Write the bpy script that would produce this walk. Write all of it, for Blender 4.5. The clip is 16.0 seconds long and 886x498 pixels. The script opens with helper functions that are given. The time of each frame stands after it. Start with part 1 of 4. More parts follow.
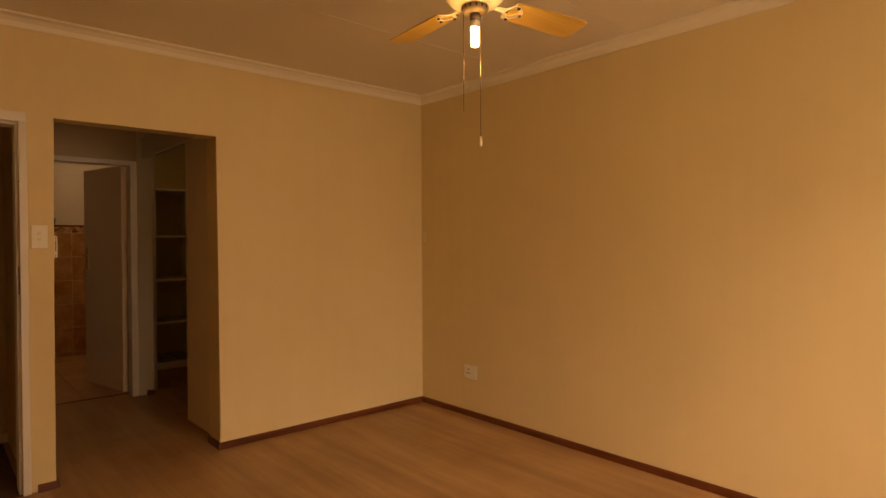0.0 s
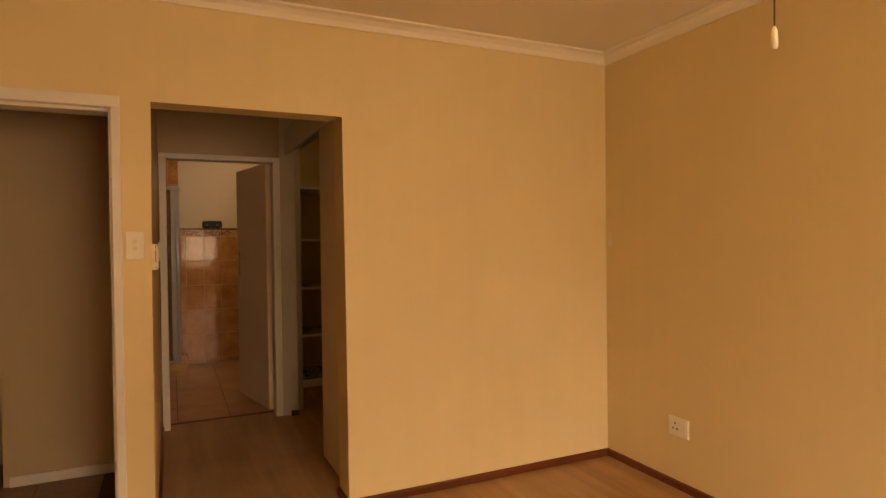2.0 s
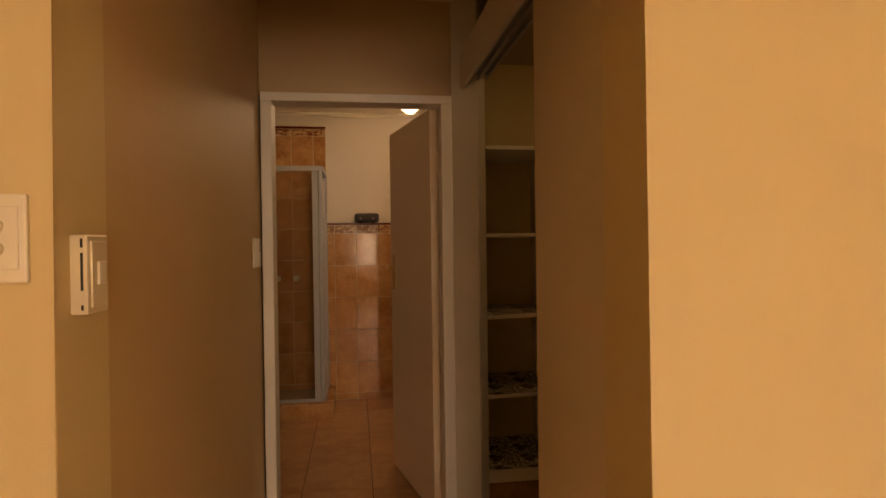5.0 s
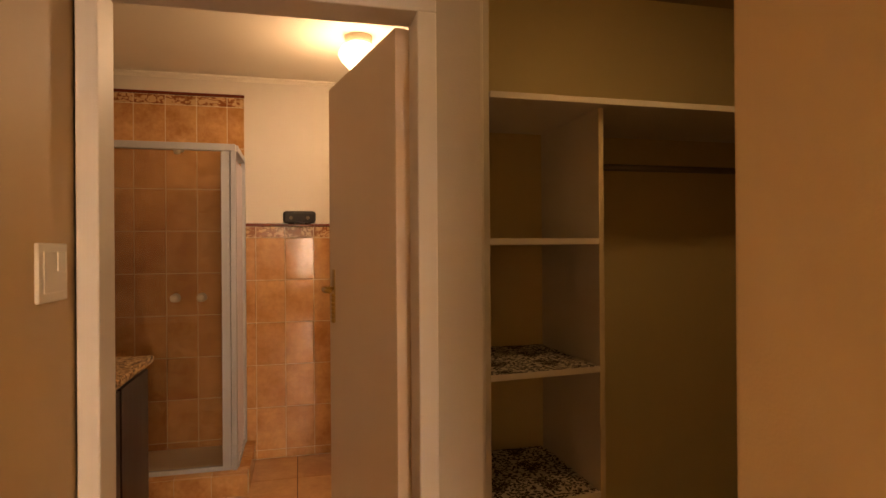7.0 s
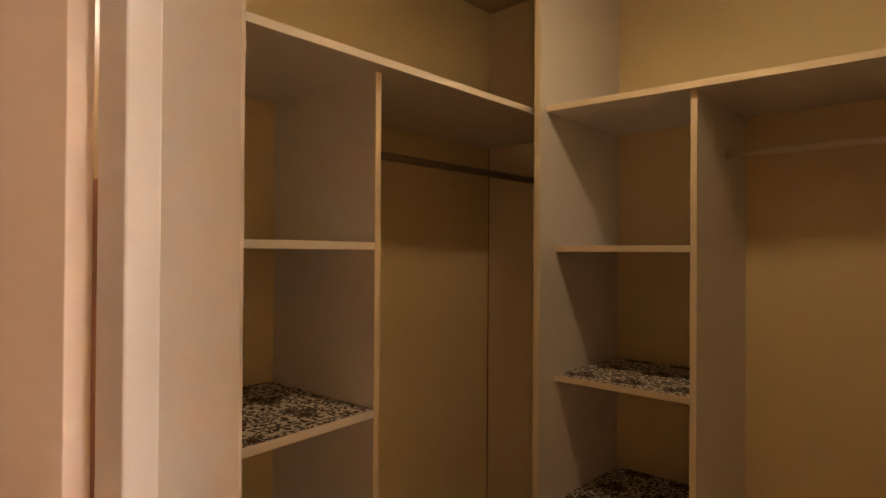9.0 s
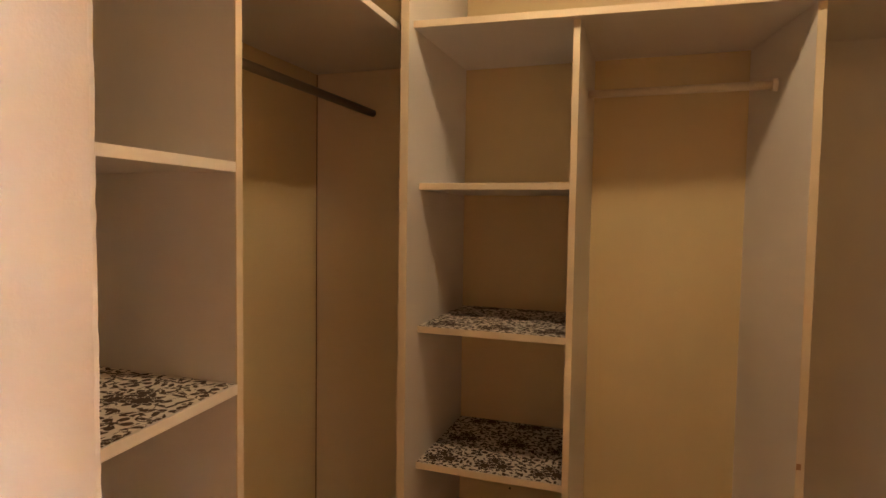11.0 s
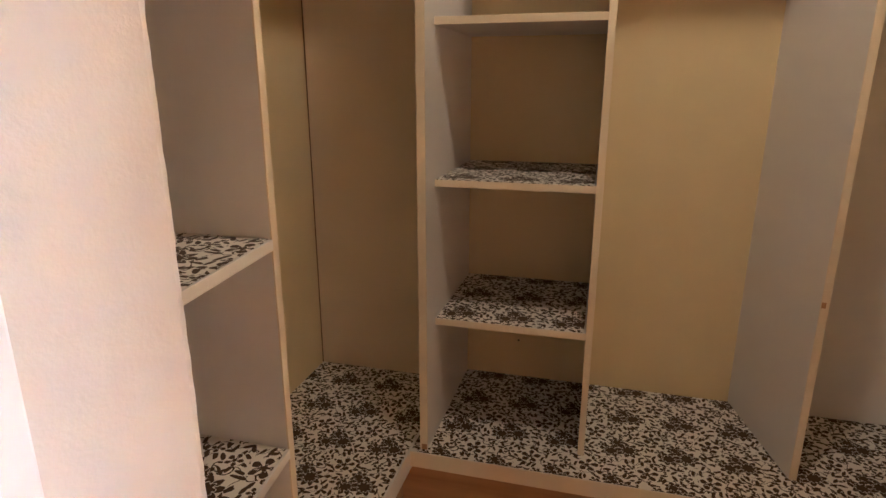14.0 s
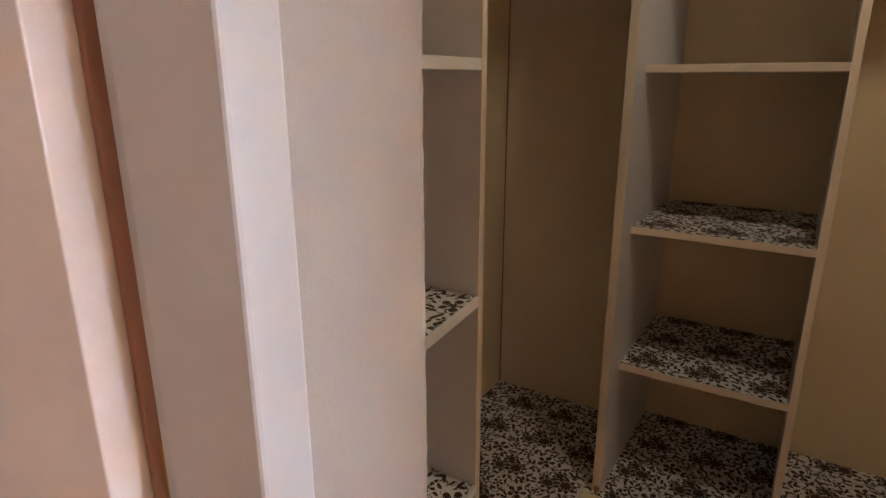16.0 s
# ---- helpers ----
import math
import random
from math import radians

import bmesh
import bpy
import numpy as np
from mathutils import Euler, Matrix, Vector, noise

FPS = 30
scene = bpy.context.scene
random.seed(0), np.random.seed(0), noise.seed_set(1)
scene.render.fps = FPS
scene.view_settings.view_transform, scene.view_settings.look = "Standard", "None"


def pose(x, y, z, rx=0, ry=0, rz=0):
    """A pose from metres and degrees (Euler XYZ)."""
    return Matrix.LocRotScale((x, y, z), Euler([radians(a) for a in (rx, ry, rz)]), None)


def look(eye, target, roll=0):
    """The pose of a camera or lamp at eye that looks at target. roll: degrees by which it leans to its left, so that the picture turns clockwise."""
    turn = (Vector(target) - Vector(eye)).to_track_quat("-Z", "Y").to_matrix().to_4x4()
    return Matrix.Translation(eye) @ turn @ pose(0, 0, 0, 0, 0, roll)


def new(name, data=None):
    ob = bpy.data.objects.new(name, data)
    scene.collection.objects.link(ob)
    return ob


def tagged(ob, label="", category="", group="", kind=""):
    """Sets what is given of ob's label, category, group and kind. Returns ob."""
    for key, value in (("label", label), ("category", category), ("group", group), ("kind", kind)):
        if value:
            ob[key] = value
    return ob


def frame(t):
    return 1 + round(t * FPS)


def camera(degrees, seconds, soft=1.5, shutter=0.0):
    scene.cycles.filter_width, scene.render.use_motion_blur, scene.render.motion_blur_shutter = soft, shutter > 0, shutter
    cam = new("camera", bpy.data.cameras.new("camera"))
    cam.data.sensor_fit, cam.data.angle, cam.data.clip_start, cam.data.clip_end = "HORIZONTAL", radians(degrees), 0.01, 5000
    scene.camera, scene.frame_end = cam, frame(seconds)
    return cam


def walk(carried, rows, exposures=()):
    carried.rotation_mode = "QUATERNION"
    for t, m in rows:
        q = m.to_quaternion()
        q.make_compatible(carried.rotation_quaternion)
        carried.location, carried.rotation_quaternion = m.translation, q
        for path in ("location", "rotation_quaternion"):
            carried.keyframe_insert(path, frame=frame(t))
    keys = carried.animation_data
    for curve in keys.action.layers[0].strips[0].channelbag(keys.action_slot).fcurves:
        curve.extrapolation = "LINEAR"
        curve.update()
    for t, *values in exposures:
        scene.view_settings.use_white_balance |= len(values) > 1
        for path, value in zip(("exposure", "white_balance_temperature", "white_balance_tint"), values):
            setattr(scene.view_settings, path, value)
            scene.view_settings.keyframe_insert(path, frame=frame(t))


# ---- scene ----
cam = camera(74.0, 16.0)
PATH = [
    (0, (0.278, -0.085, 1.366), (1.604, 1.413, 1.34), -0.3),
    (0.5, (0.456, 0.099, 1.382), (1.721, 1.648, 1.35), -0.4),
    (1, (0.622, 0.282, 1.405), (1.795, 1.902, 1.372), -0.6),
    (1.5, (0.775, 0.485, 1.406), (1.782, 2.213, 1.373), -0.7),
    (2, (0.904, 0.775, 1.408), (1.744, 2.589, 1.379), -0.7),
    (2.5, (1.045, 1.076, 1.402), (1.742, 2.95, 1.371), -0.7),
    (3, (1.175, 1.41, 1.407), (1.716, 3.336, 1.38), -0.8),
    (3.5, (1.195, 1.799, 1.407), (1.615, 3.754, 1.38), -0.9),
    (4, (1.24, 2.182, 1.408), (1.565, 4.156, 1.381), -0.9),
    (4.2, (1.254, 2.316, 1.403), (1.57, 4.291, 1.376), -0.9),
    (6.3, (1.253, 3.771, 1.381), (1.517, 5.754, 1.382), -0.5),
    (6.5, (1.303, 3.884, 1.408), (1.575, 5.866, 1.397), -0.6),
    (7, (1.343, 4.084, 1.404), (1.82, 6.026, 1.405), -0.4),
    (7.5, (1.353, 4.229, 1.377), (2.095, 6.086, 1.393), 0.1),
    (8, (1.367, 4.408, 1.391), (2.359, 6.144, 1.409), 0.2),
    (8.5, (1.354, 4.558, 1.409), (2.582, 6.137, 1.415), 0.3),
    (9, (1.337, 4.693, 1.41), (2.803, 6.054, 1.424), 0.4),
    (9.2, (1.322, 4.736, 1.405), (2.872, 6.0, 1.423), 0.5),
    (11.3, (1.393, 5.109, 1.323), (3.3, 5.691, 1.167), 0.8),
    (11.5, (1.39, 5.118, 1.308), (3.309, 5.65, 1.116), 0.7),
    (12, (1.405, 5.139, 1.274), (3.331, 5.586, 0.974), 0.4),
    (12.5, (1.428, 5.168, 1.253), (3.339, 5.585, 0.84), 0.2),
    (13, (1.44, 5.207, 1.247), (3.334, 5.621, 0.756), 0.1),
    (13.5, (1.44, 5.243, 1.256), (3.32, 5.673, 0.725), 0.0),
    (14, (1.44, 5.274, 1.276), (3.298, 5.777, 0.732), 0.0),
    (14.5, (1.43, 5.301, 1.301), (3.247, 5.932, 0.753), 0.0),
    (15, (1.409, 5.315, 1.338), (3.168, 6.093, 0.788), 0.1),
    (15.5, (1.401, 5.321, 1.381), (3.093, 6.226, 0.819), -0.1),
    (16, (1.404, 5.316, 1.404), (3.026, 6.345, 0.847), -0.1),
]
LIGHTING = [
    (0.0, -1.21, 15600, 27), (1.5, -0.58, 13700, 23.5), (3.0, -0.54, 12300, 21.0), (4.2, -0.48, 10800, 18.5), (6.3, 0.51, 13900, 28.5), (7.0, 0.84, 11600, 25.5),
    (8.0, 1.38, 8200, 20), (9.0, 1.97, 6800, 18.5), (11.3, 3.02, 6200, 18.5), (12.5, 3.68, 5400, 16.5), (13.3, 3.56, 5100, 16.0), (14.5, 2.88, 4880, 14.0), (15.0, 2.64, 4860, 13.4), (16.0, 2.27, 4680, 12.6),
]
walk(cam, [(t, look(eye, target, roll)) for t, eye, target, roll in PATH], LIGHTING)

# ---- world, lamps ----
FRONT, BACK_Y, RIGHT, LEFT = 3.793, -1.165, 3.470, -0.42      # bedroom faces
CEIL = 2.585
NORTH = 5.655                                               # passage face of the bathroom wall
BATH_S, BATH_N, BATH_W, BATH_E = 5.81, 8.231, 0.06, 2.55    # bathroom faces
PASS_W = 0.822                                              # passage left wall
CLOS_E, CLOS_N, CLOS_S = 3.39, 6.255, 4.275                 # closet back faces
HALL_CEIL = 2.60
CLOS_CEIL = 2.435
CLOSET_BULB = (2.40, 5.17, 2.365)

world = bpy.data.worlds.new("world")
world.use_nodes = True
scene.world = world
wn = world.node_tree
sky = wn.nodes.new("ShaderNodeTexSky")
sky.sky_type, sky.sun_disc, sky.sun_elevation, sky.sun_rotation = "NISHITA", False, radians(38), radians(200)
wn.links.new(sky.outputs[0], wn.nodes["Background"].inputs[0])
wn.nodes["Background"].inputs[1].default_value = 0.08


def lamp(name, kind, m, watts, colour, **sizes):
    data = bpy.data.lights.new(name, kind)
    data.energy, data.color = watts, colour
    for key, value in sizes.items():
        if key == "size":
            data.size = value
        elif key == "size_y":
            data.size_y = value
        elif key == "radius":
            data.shadow_soft_size = value
        elif key == "shape":
            data.shape = value
        elif key == "angle":
            data.angle = value
        elif key == "spread":
            data.spread = value
    ob = new(name, data)
    ob.matrix_world = m
    return ob


lamp("sun", "SUN", look((-2, -8, 7), (1.0, -1, 0)), 2.0, (1, 0.93, 0.82), angle=radians(8))
lamp("window_daylight", "AREA", look((2.02, -1.335, 1.40), (2.02, 4, 1.40)), 56, (1.0, 0.92, 0.82), shape="RECTANGLE", size=1.6, size_y=1.2)
lamp("sky_over_garden", "AREA", look((0.2, -8.2, 5.1), (1.3, -1.2, 2.2)), 1900, (1.0, 0.97, 0.99), shape="RECTANGLE", size=9.0, size_y=2.7)
lamp("sky_at_horizon", "AREA", look((-2.2, -8.2, 3.3), (0.8, -1.2, 3.3)), 420, (0.90, 0.89, 1.0), shape="RECTANGLE", size=9.0, size_y=1.0)
lamp("fan_bulb_light", "POINT", pose(1.756, 1.407, 1.988), 8.4, (1.0, 0.73, 0.38), radius=0.03)
lamp("bathroom_bulb_light", "POINT", pose(1.668, 7.3, 2.36), 10.0, (1.0, 0.81, 0.62), radius=0.09)
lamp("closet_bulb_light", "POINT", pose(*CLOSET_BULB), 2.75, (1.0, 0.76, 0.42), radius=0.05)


# ---- materials ----
def nodes_of(name):
    m = bpy.data.materials.new(name)
    m.use_nodes = True
    t = m.node_tree
    return m, t, t.nodes["Principled BSDF"]


def link(t, a, b):
    t.links.new(a, b)


def node(t, kind, **values):
    n = t.nodes.new(kind)
    for key, value in values.items():
        n.inputs[key].default_value = value
    return n


def mix(t, fac, a, b, blend="MIX"):
    n = t.nodes.new("ShaderNodeMix")
    n.data_type, n.blend_type = "RGBA", blend
    for sock, v in ((n.inputs[0], fac), (n.inputs[6], a), (n.inputs[7], b)):
        if hasattr(v, "is_linked"):
            t.links.new(v, sock)
        else:
            sock.default_value = v if isinstance(v, (int, float)) else (*v, 1)
    return n.outputs[2]


def maths(t, op, a, b=0.0, c=0.0):
    n = t.nodes.new("ShaderNodeMath")
    n.operation = op
    for sock, v in zip(n.inputs, (a, b, c)):
        if hasattr(v, "is_linked"):
            t.links.new(v, sock)
        else:
            sock.default_value = v
    return n.outputs[0]


def ramp(t, v, lo, hi):
    n = t.nodes.new("ShaderNodeMapRange")
    t.links.new(v, n.inputs[0])
    n.inputs[1].default_value, n.inputs[2].default_value = lo, hi
    return n.outputs[0]


def coords(t):
    return t.nodes.new("ShaderNodeNewGeometry").outputs["Position"]


def scaled(t, v, s):
    n = t.nodes.new("ShaderNodeVectorMath")
    n.operation = "MULTIPLY"
    t.links.new(v, n.inputs[0])
    n.inputs[1].default_value = s
    return n.outputs[0]


def noise_of(t, v, scale, detail=3.0, rough=0.55):
    n = node(t, "ShaderNodeTexNoise", Scale=scale, Detail=detail, Roughness=rough)
    t.links.new(v, n.inputs["Vector"])
    return n.outputs["Fac"]


def bump(t, bsdf, height, strength, distance=0.002):
    n = node(t, "ShaderNodeBump", Strength=strength, Distance=distance)
    t.links.new(height, n.inputs["Height"])
    t.links.new(n.outputs[0], bsdf.inputs["Normal"])


def painted(name, colour, rough=0.5, vary=0.06, grain=220.0, relief=0.12, metal=0.0, stain=0.0, spec=0.5, rvary=0.12):
    """Paint, plaster, board or metal: broad unevenness, fine grain, a little relief and a few marks."""
    m, t, b = nodes_of(name)
    p = coords(t)
    broad, fine = noise_of(t, p, 1.7, 4), noise_of(t, p, grain, 2)
    dark = tuple(c * (1 - 2.2 * vary) for c in colour)
    light = tuple(min(1, c * (1 + vary)) for c in colour)
    base = mix(t, broad, dark, light)
    base = mix(t, maths(t, "MULTIPLY", fine, vary), base, dark)
    if stain:
        spots = ramp(t, noise_of(t, p, 6.5, 5, 0.7), 0.62, 0.78)
        base = mix(t, maths(t, "MULTIPLY", spots, stain), base, tuple(c * 0.55 for c in colour))
    link(t, base, b.inputs["Base Color"])
    link(t, maths(t, "ADD", maths(t, "MULTIPLY", broad, rvary), rough - rvary / 2), b.inputs["Roughness"])
    b.inputs["Metallic"].default_value = metal
    b.inputs["Specular IOR Level"].default_value = spec
    if relief:
        bump(t, b, maths(t, "ADD", fine, maths(t, "MULTIPLY", noise_of(t, p, 28, 4), 1.4)), relief)
    return m


def rolled(name, colour):
    """Bedroom wall paint with faint upright roller marks and a few scuffs."""
    m = painted(name, colour, 0.55, 0.045, 260, 0.16, stain=0.03)
    t = m.node_tree
    b = t.nodes["Principled BSDF"]
    old = b.inputs["Base Color"].links[0].from_socket
    streak = noise_of(t, scaled(t, coords(t), (9, 9, 0.35)), 1.6, 3)
    shade = mix(t, ramp(t, streak, 0.30, 0.70), (0.982, 0.980, 0.976), (1.0, 1.0, 1.0))
    scuff = ramp(t, noise_of(t, coords(t), 3.1, 6, 0.75), 0.66, 0.80)
    link(t, mix(t, maths(t, "MULTIPLY", scuff, 0.10), mix(t, 1.0, old, shade, "MULTIPLY"), (0.42, 0.32, 0.20)), b.inputs["Base Color"])
    return m


def woody(name, dark, light, along, rough=0.42, scale=1.0):
    """Wood grain that runs along one axis (0 x, 1 y, 2 z)."""
    m, t, b = nodes_of(name)
    stretch = [22.0 * scale] * 3
    stretch[along] = 1.3 * scale
    p = scaled(t, coords(t), stretch)
    g1, g2 = noise_of(t, p, 1.0, 5, 0.62), noise_of(t, p, 5.0, 3)
    broad = noise_of(t, coords(t), 2.2, 3)
    g = maths(t, "ADD", maths(t, "MULTIPLY", g1, 0.7), maths(t, "MULTIPLY", broad, 0.3))
    base = mix(t, ramp(t, g, 0.36, 0.64), dark, light)
    base = mix(t, maths(t, "MULTIPLY", ramp(t, g2, 0.5, 0.8), 0.25), base, dark)
    link(t, base, b.inputs["Base Color"])
    link(t, maths(t, "ADD", maths(t, "MULTIPLY", g1, 0.2), rough - 0.1), b.inputs["Roughness"])
    bump(t, b, g1, 0.06)
    return m


def tiled(name, dark, light, rough=0.22, marbling=7.0):
    """Glazed tile with cloudy marbling that differs from tile to tile."""
    m, t, b = nodes_of(name)
    rnd = t.nodes.new("ShaderNodeObjectInfo").outputs["Random"]
    off = t.nodes.new("ShaderNodeVectorMath")
    off.operation = "ADD"
    link(t, coords(t), off.inputs[0])
    link(t, maths(t, "MULTIPLY", rnd, 37.0), off.inputs[1])
    n1, n2 = noise_of(t, off.outputs[0], marbling, 5, 0.65), noise_of(t, off.outputs[0], marbling * 5, 3)
    f = maths(t, "ADD", maths(t, "MULTIPLY", n1, 0.75), maths(t, "MULTIPLY", n2, 0.25))
    f = maths(t, "ADD", ramp(t, f, 0.36, 0.66), maths(t, "MULTIPLY", maths(t, "SUBTRACT", rnd, 0.5), 0.35))
    n = t.nodes.new("ShaderNodeClamp")
    link(t, f, n.inputs[0])
    link(t, mix(t, n.outputs[0], dark, light), b.inputs["Base Color"])
    link(t, maths(t, "ADD", maths(t, "MULTIPLY", n1, 0.12), rough - 0.06), b.inputs["Roughness"])
    bump(t, b, n1, 0.06, 0.004)
    return m


def border_tile(name, ground, leaf):
    """The narrow frieze tile with a russet leaf scroll."""
    m, t, b = nodes_of(name)
    p = coords(t)
    w = noise_of(t, scaled(t, p, (16, 16, 26)), 1.0, 3, 0.6)
    curl = maths(t, "ABSOLUTE", maths(t, "SUBTRACT", w, 0.52))
    f = ramp(t, curl, 0.05, 0.025)
    blob = ramp(t, noise_of(t, scaled(t, p, (13, 13, 20)), 1.0, 2), 0.52, 0.60)
    link(t, mix(t, maths(t, "MAXIMUM", f, blob), ground, leaf), b.inputs["Base Color"])
    b.inputs["Roughness"].default_value = 0.25
    bump(t, b, blob, 0.15)
    return m


def floral(name):
    """Shelf paper: staggered clusters of dark brown flowers, loose leaves and curling tendrils on white."""
    m, t, b = nodes_of(name)
    p = scaled(t, coords(t), (1, 1, 0))
    warp = node(t, "ShaderNodeTexNoise", Scale=30.0, Detail=1.0)
    link(t, p, warp.inputs["Vector"])
    wv = t.nodes.new("ShaderNodeVectorMath")
    wv.operation = "MULTIPLY_ADD"
    link(t, warp.outputs["Color"], wv.inputs[0])
    wv.inputs[1].default_value = (0.010, 0.010, 0)
    link(t, p, wv.inputs[2])
    sep = t.nodes.new("ShaderNodeSeparateXYZ")
    link(t, wv.outputs[0], sep.inputs[0])
    wide, deep = 0.160, 0.175
    row = maths(t, "FLOOR", maths(t, "DIVIDE", sep.outputs[0], deep))
    v = maths(t, "SUBTRACT", maths(t, "WRAP", sep.outputs[0], deep, 0.0), deep / 2)
    u = maths(t, "SUBTRACT", maths(t, "WRAP", maths(t, "MULTIPLY_ADD", row, wide * 0.12, sep.outputs[1]), wide, 0.0), wide / 2)
    cell = t.nodes.new("ShaderNodeCombineXYZ")
    link(t, u, cell.inputs[0])
    link(t, v, cell.inputs[1])

    def local(x, y, turn, sx, sy):
        n = t.nodes.new("ShaderNodeMapping")
        n.vector_type = "TEXTURE"
        link(t, cell.outputs[0], n.inputs[0])
        n.inputs["Location"].default_value = (x, y, 0)
        n.inputs["Rotation"].default_value = (0, 0, turn)
        n.inputs["Scale"].default_value = (sx, sy, 1)
        return n.outputs[0]

    def length(w):
        n = t.nodes.new("ShaderNodeVectorMath")
        n.operation = "LENGTH"
        link(t, w, n.inputs[0])
        return n.outputs["Value"]

    def bloom(x, y, r, petals, cut=-0.80, heart=0.30):
        w = local(x, y, x * 90, r, r)
        far = length(w)
        s = t.nodes.new("ShaderNodeSeparateXYZ")
        link(t, w, s.inputs[0])
        a = maths(t, "ARCTAN2", s.outputs[1], s.outputs[0])
        lobes = maths(t, "COSINE", maths(t, "MULTIPLY", a, petals))
        rim = maths(t, "MULTIPLY_ADD", lobes, 0.15, 0.85)
        ring = maths(t, "LESS_THAN", maths(t, "ABSOLUTE", maths(t, "SUBTRACT", far, maths(t, "MULTIPLY_ADD", lobes, 0.08, heart + 0.10))), 0.022)
        slit = maths(t, "MULTIPLY", maths(t, "LESS_THAN", lobes, cut), maths(t, "GREATER_THAN", far, heart))
        return maths(t, "SUBTRACT", maths(t, "LESS_THAN", far, rim), maths(t, "MAXIMUM", ring, slit))

    def stem(level, swing, waves, phase, thick, across=False):
        """A wavering line that runs on from cell to cell."""
        along, off = (v, u) if across else (u, v)
        period = deep if across else wide
        wave = maths(t, "SINE", maths(t, "MULTIPLY_ADD", along, 2 * math.pi * waves / period, phase))
        return maths(t, "LESS_THAN", maths(t, "ABSOLUTE", maths(t, "SUBTRACT", maths(t, "SUBTRACT", off, level), maths(t, "MULTIPLY", wave, swing))), thick)

    def leaves(scale, a, c):
        """One leaf in each cell of a loose net, each turned its own way."""
        n = t.nodes.new("ShaderNodeTexVoronoi")
        n.voronoi_dimensions = "2D"
        link(t, wv.outputs[0], n.inputs["Vector"])
        n.inputs["Scale"].default_value = scale
        n.inputs["Randomness"].default_value = 0.8
        off = t.nodes.new("ShaderNodeVectorMath")
        off.operation = "SUBTRACT"
        link(t, wv.outputs[0], off.inputs[0])
        link(t, n.outputs["Position"], off.inputs[1])
        flat = scaled(t, off.outputs[0], (1, 1, 0))
        tint = t.nodes.new("ShaderNodeSeparateColor")
        link(t, n.outputs["Color"], tint.inputs[0])
        spin = t.nodes.new("ShaderNodeVectorRotate")
        spin.rotation_type = "Z_AXIS"
        link(t, flat, spin.inputs["Vector"])
        link(t, maths(t, "MULTIPLY", tint.outputs[0], 6.283), spin.inputs["Angle"])
        return maths(t, "LESS_THAN", length(scaled(t, spin.outputs[0], (1 / a, 1 / c, 0))), 1.0)

    def curl(x, y, turn, r):
        w = local(x, y, turn, r, r)
        s = t.nodes.new("ShaderNodeSeparateXYZ")
        link(t, w, s.inputs[0])
        ring = maths(t, "LESS_THAN", maths(t, "ABSOLUTE", maths(t, "SUBTRACT", length(w), 1.0)), 0.0016 / r)
        return maths(t, "MULTIPLY", ring, maths(t, "GREATER_THAN", s.outputs[1], -0.35))

    heads = [(-0.046, -0.042, 0.0370, 9, -0.945, 0.42), (0.003, -0.054, 0.0320, 8, -0.94, 0.42), (-0.016, -0.008, 0.0250, 7, -0.93, 0.40),
             (0.026, -0.030, 0.0150, 5, -0.60, 0.25), (0.046, 0.034, 0.0290, 5, -0.35, 0.20), (-0.050, 0.042, 0.0180, 5, -0.40, 0.22), (0.000, 0.066, 0.0140, 4, -0.30, 0.2)]
    ink = [bloom(*h) for h in heads]
    for i in range(9):
        ink.append(curl(-0.072 + 0.018 * i, (0.070, 0.012, 0.020, -0.080, 0.004)[i % 5], i * 1.9, 0.009 + 0.003 * (i % 3)))
    f = ink[0]
    for other in ink[1:]:
        f = maths(t, "MAXIMUM", f, other)
    clear = None
    for x, y, r, *_ in heads:
        away = maths(t, "GREATER_THAN", length(local(x, y, 0, r * 1.10, r * 1.10)), 1.0)
        clear = away if clear is None else maths(t, "MULTIPLY", clear, away)
    sprays = maths(t, "MAXIMUM", leaves(46.0, 0.0120, 0.0045), leaves(28.0, 0.0090, 0.0036))
    for line in (stem(0.010, 0.014, 2, 0.6, 0.0010), stem(0.078, 0.008, 3, 2.0, 0.0009), stem(-0.004, 0.016, 1, 1.1, 0.0010, True), stem(0.072, 0.010, 2, 4.0, 0.0009, True)):
        sprays = maths(t, "MAXIMUM", sprays, line)
    f = maths(t, "MAXIMUM", f, maths(t, "MULTIPLY", sprays, clear))
    dark = mix(t, noise_of(t, p, 60, 3), (0.034, 0.016, 0.008), (0.080, 0.040, 0.020))
    link(t, mix(t, f, (0.74, 0.69, 0.61), dark), b.inputs["Base Color"])
    b.inputs["Roughness"].default_value = 0.62
    b.inputs["Specular IOR Level"].default_value = 0.25
    bump(t, b, noise_of(t, p, 90, 2), 0.05)
    return m


def speckled(name):
    """Brown-flecked stone vanity top."""
    m, t, b = nodes_of(name)
    v = node(t, "ShaderNodeTexVoronoi", Scale=95.0)
    link(t, coords(t), v.inputs["Vector"])
    s = t.nodes.new("ShaderNodeSeparateXYZ")
    link(t, v.outputs["Color"], s.inputs[0])
    base = mix(t, ramp(t, s.outputs[0], 0.25, 0.75), (0.16, 0.07, 0.03), (0.62, 0.44, 0.28))
    link(t, base, b.inputs["Base Color"])
    b.inputs["Roughness"].default_value = 0.2
    return m


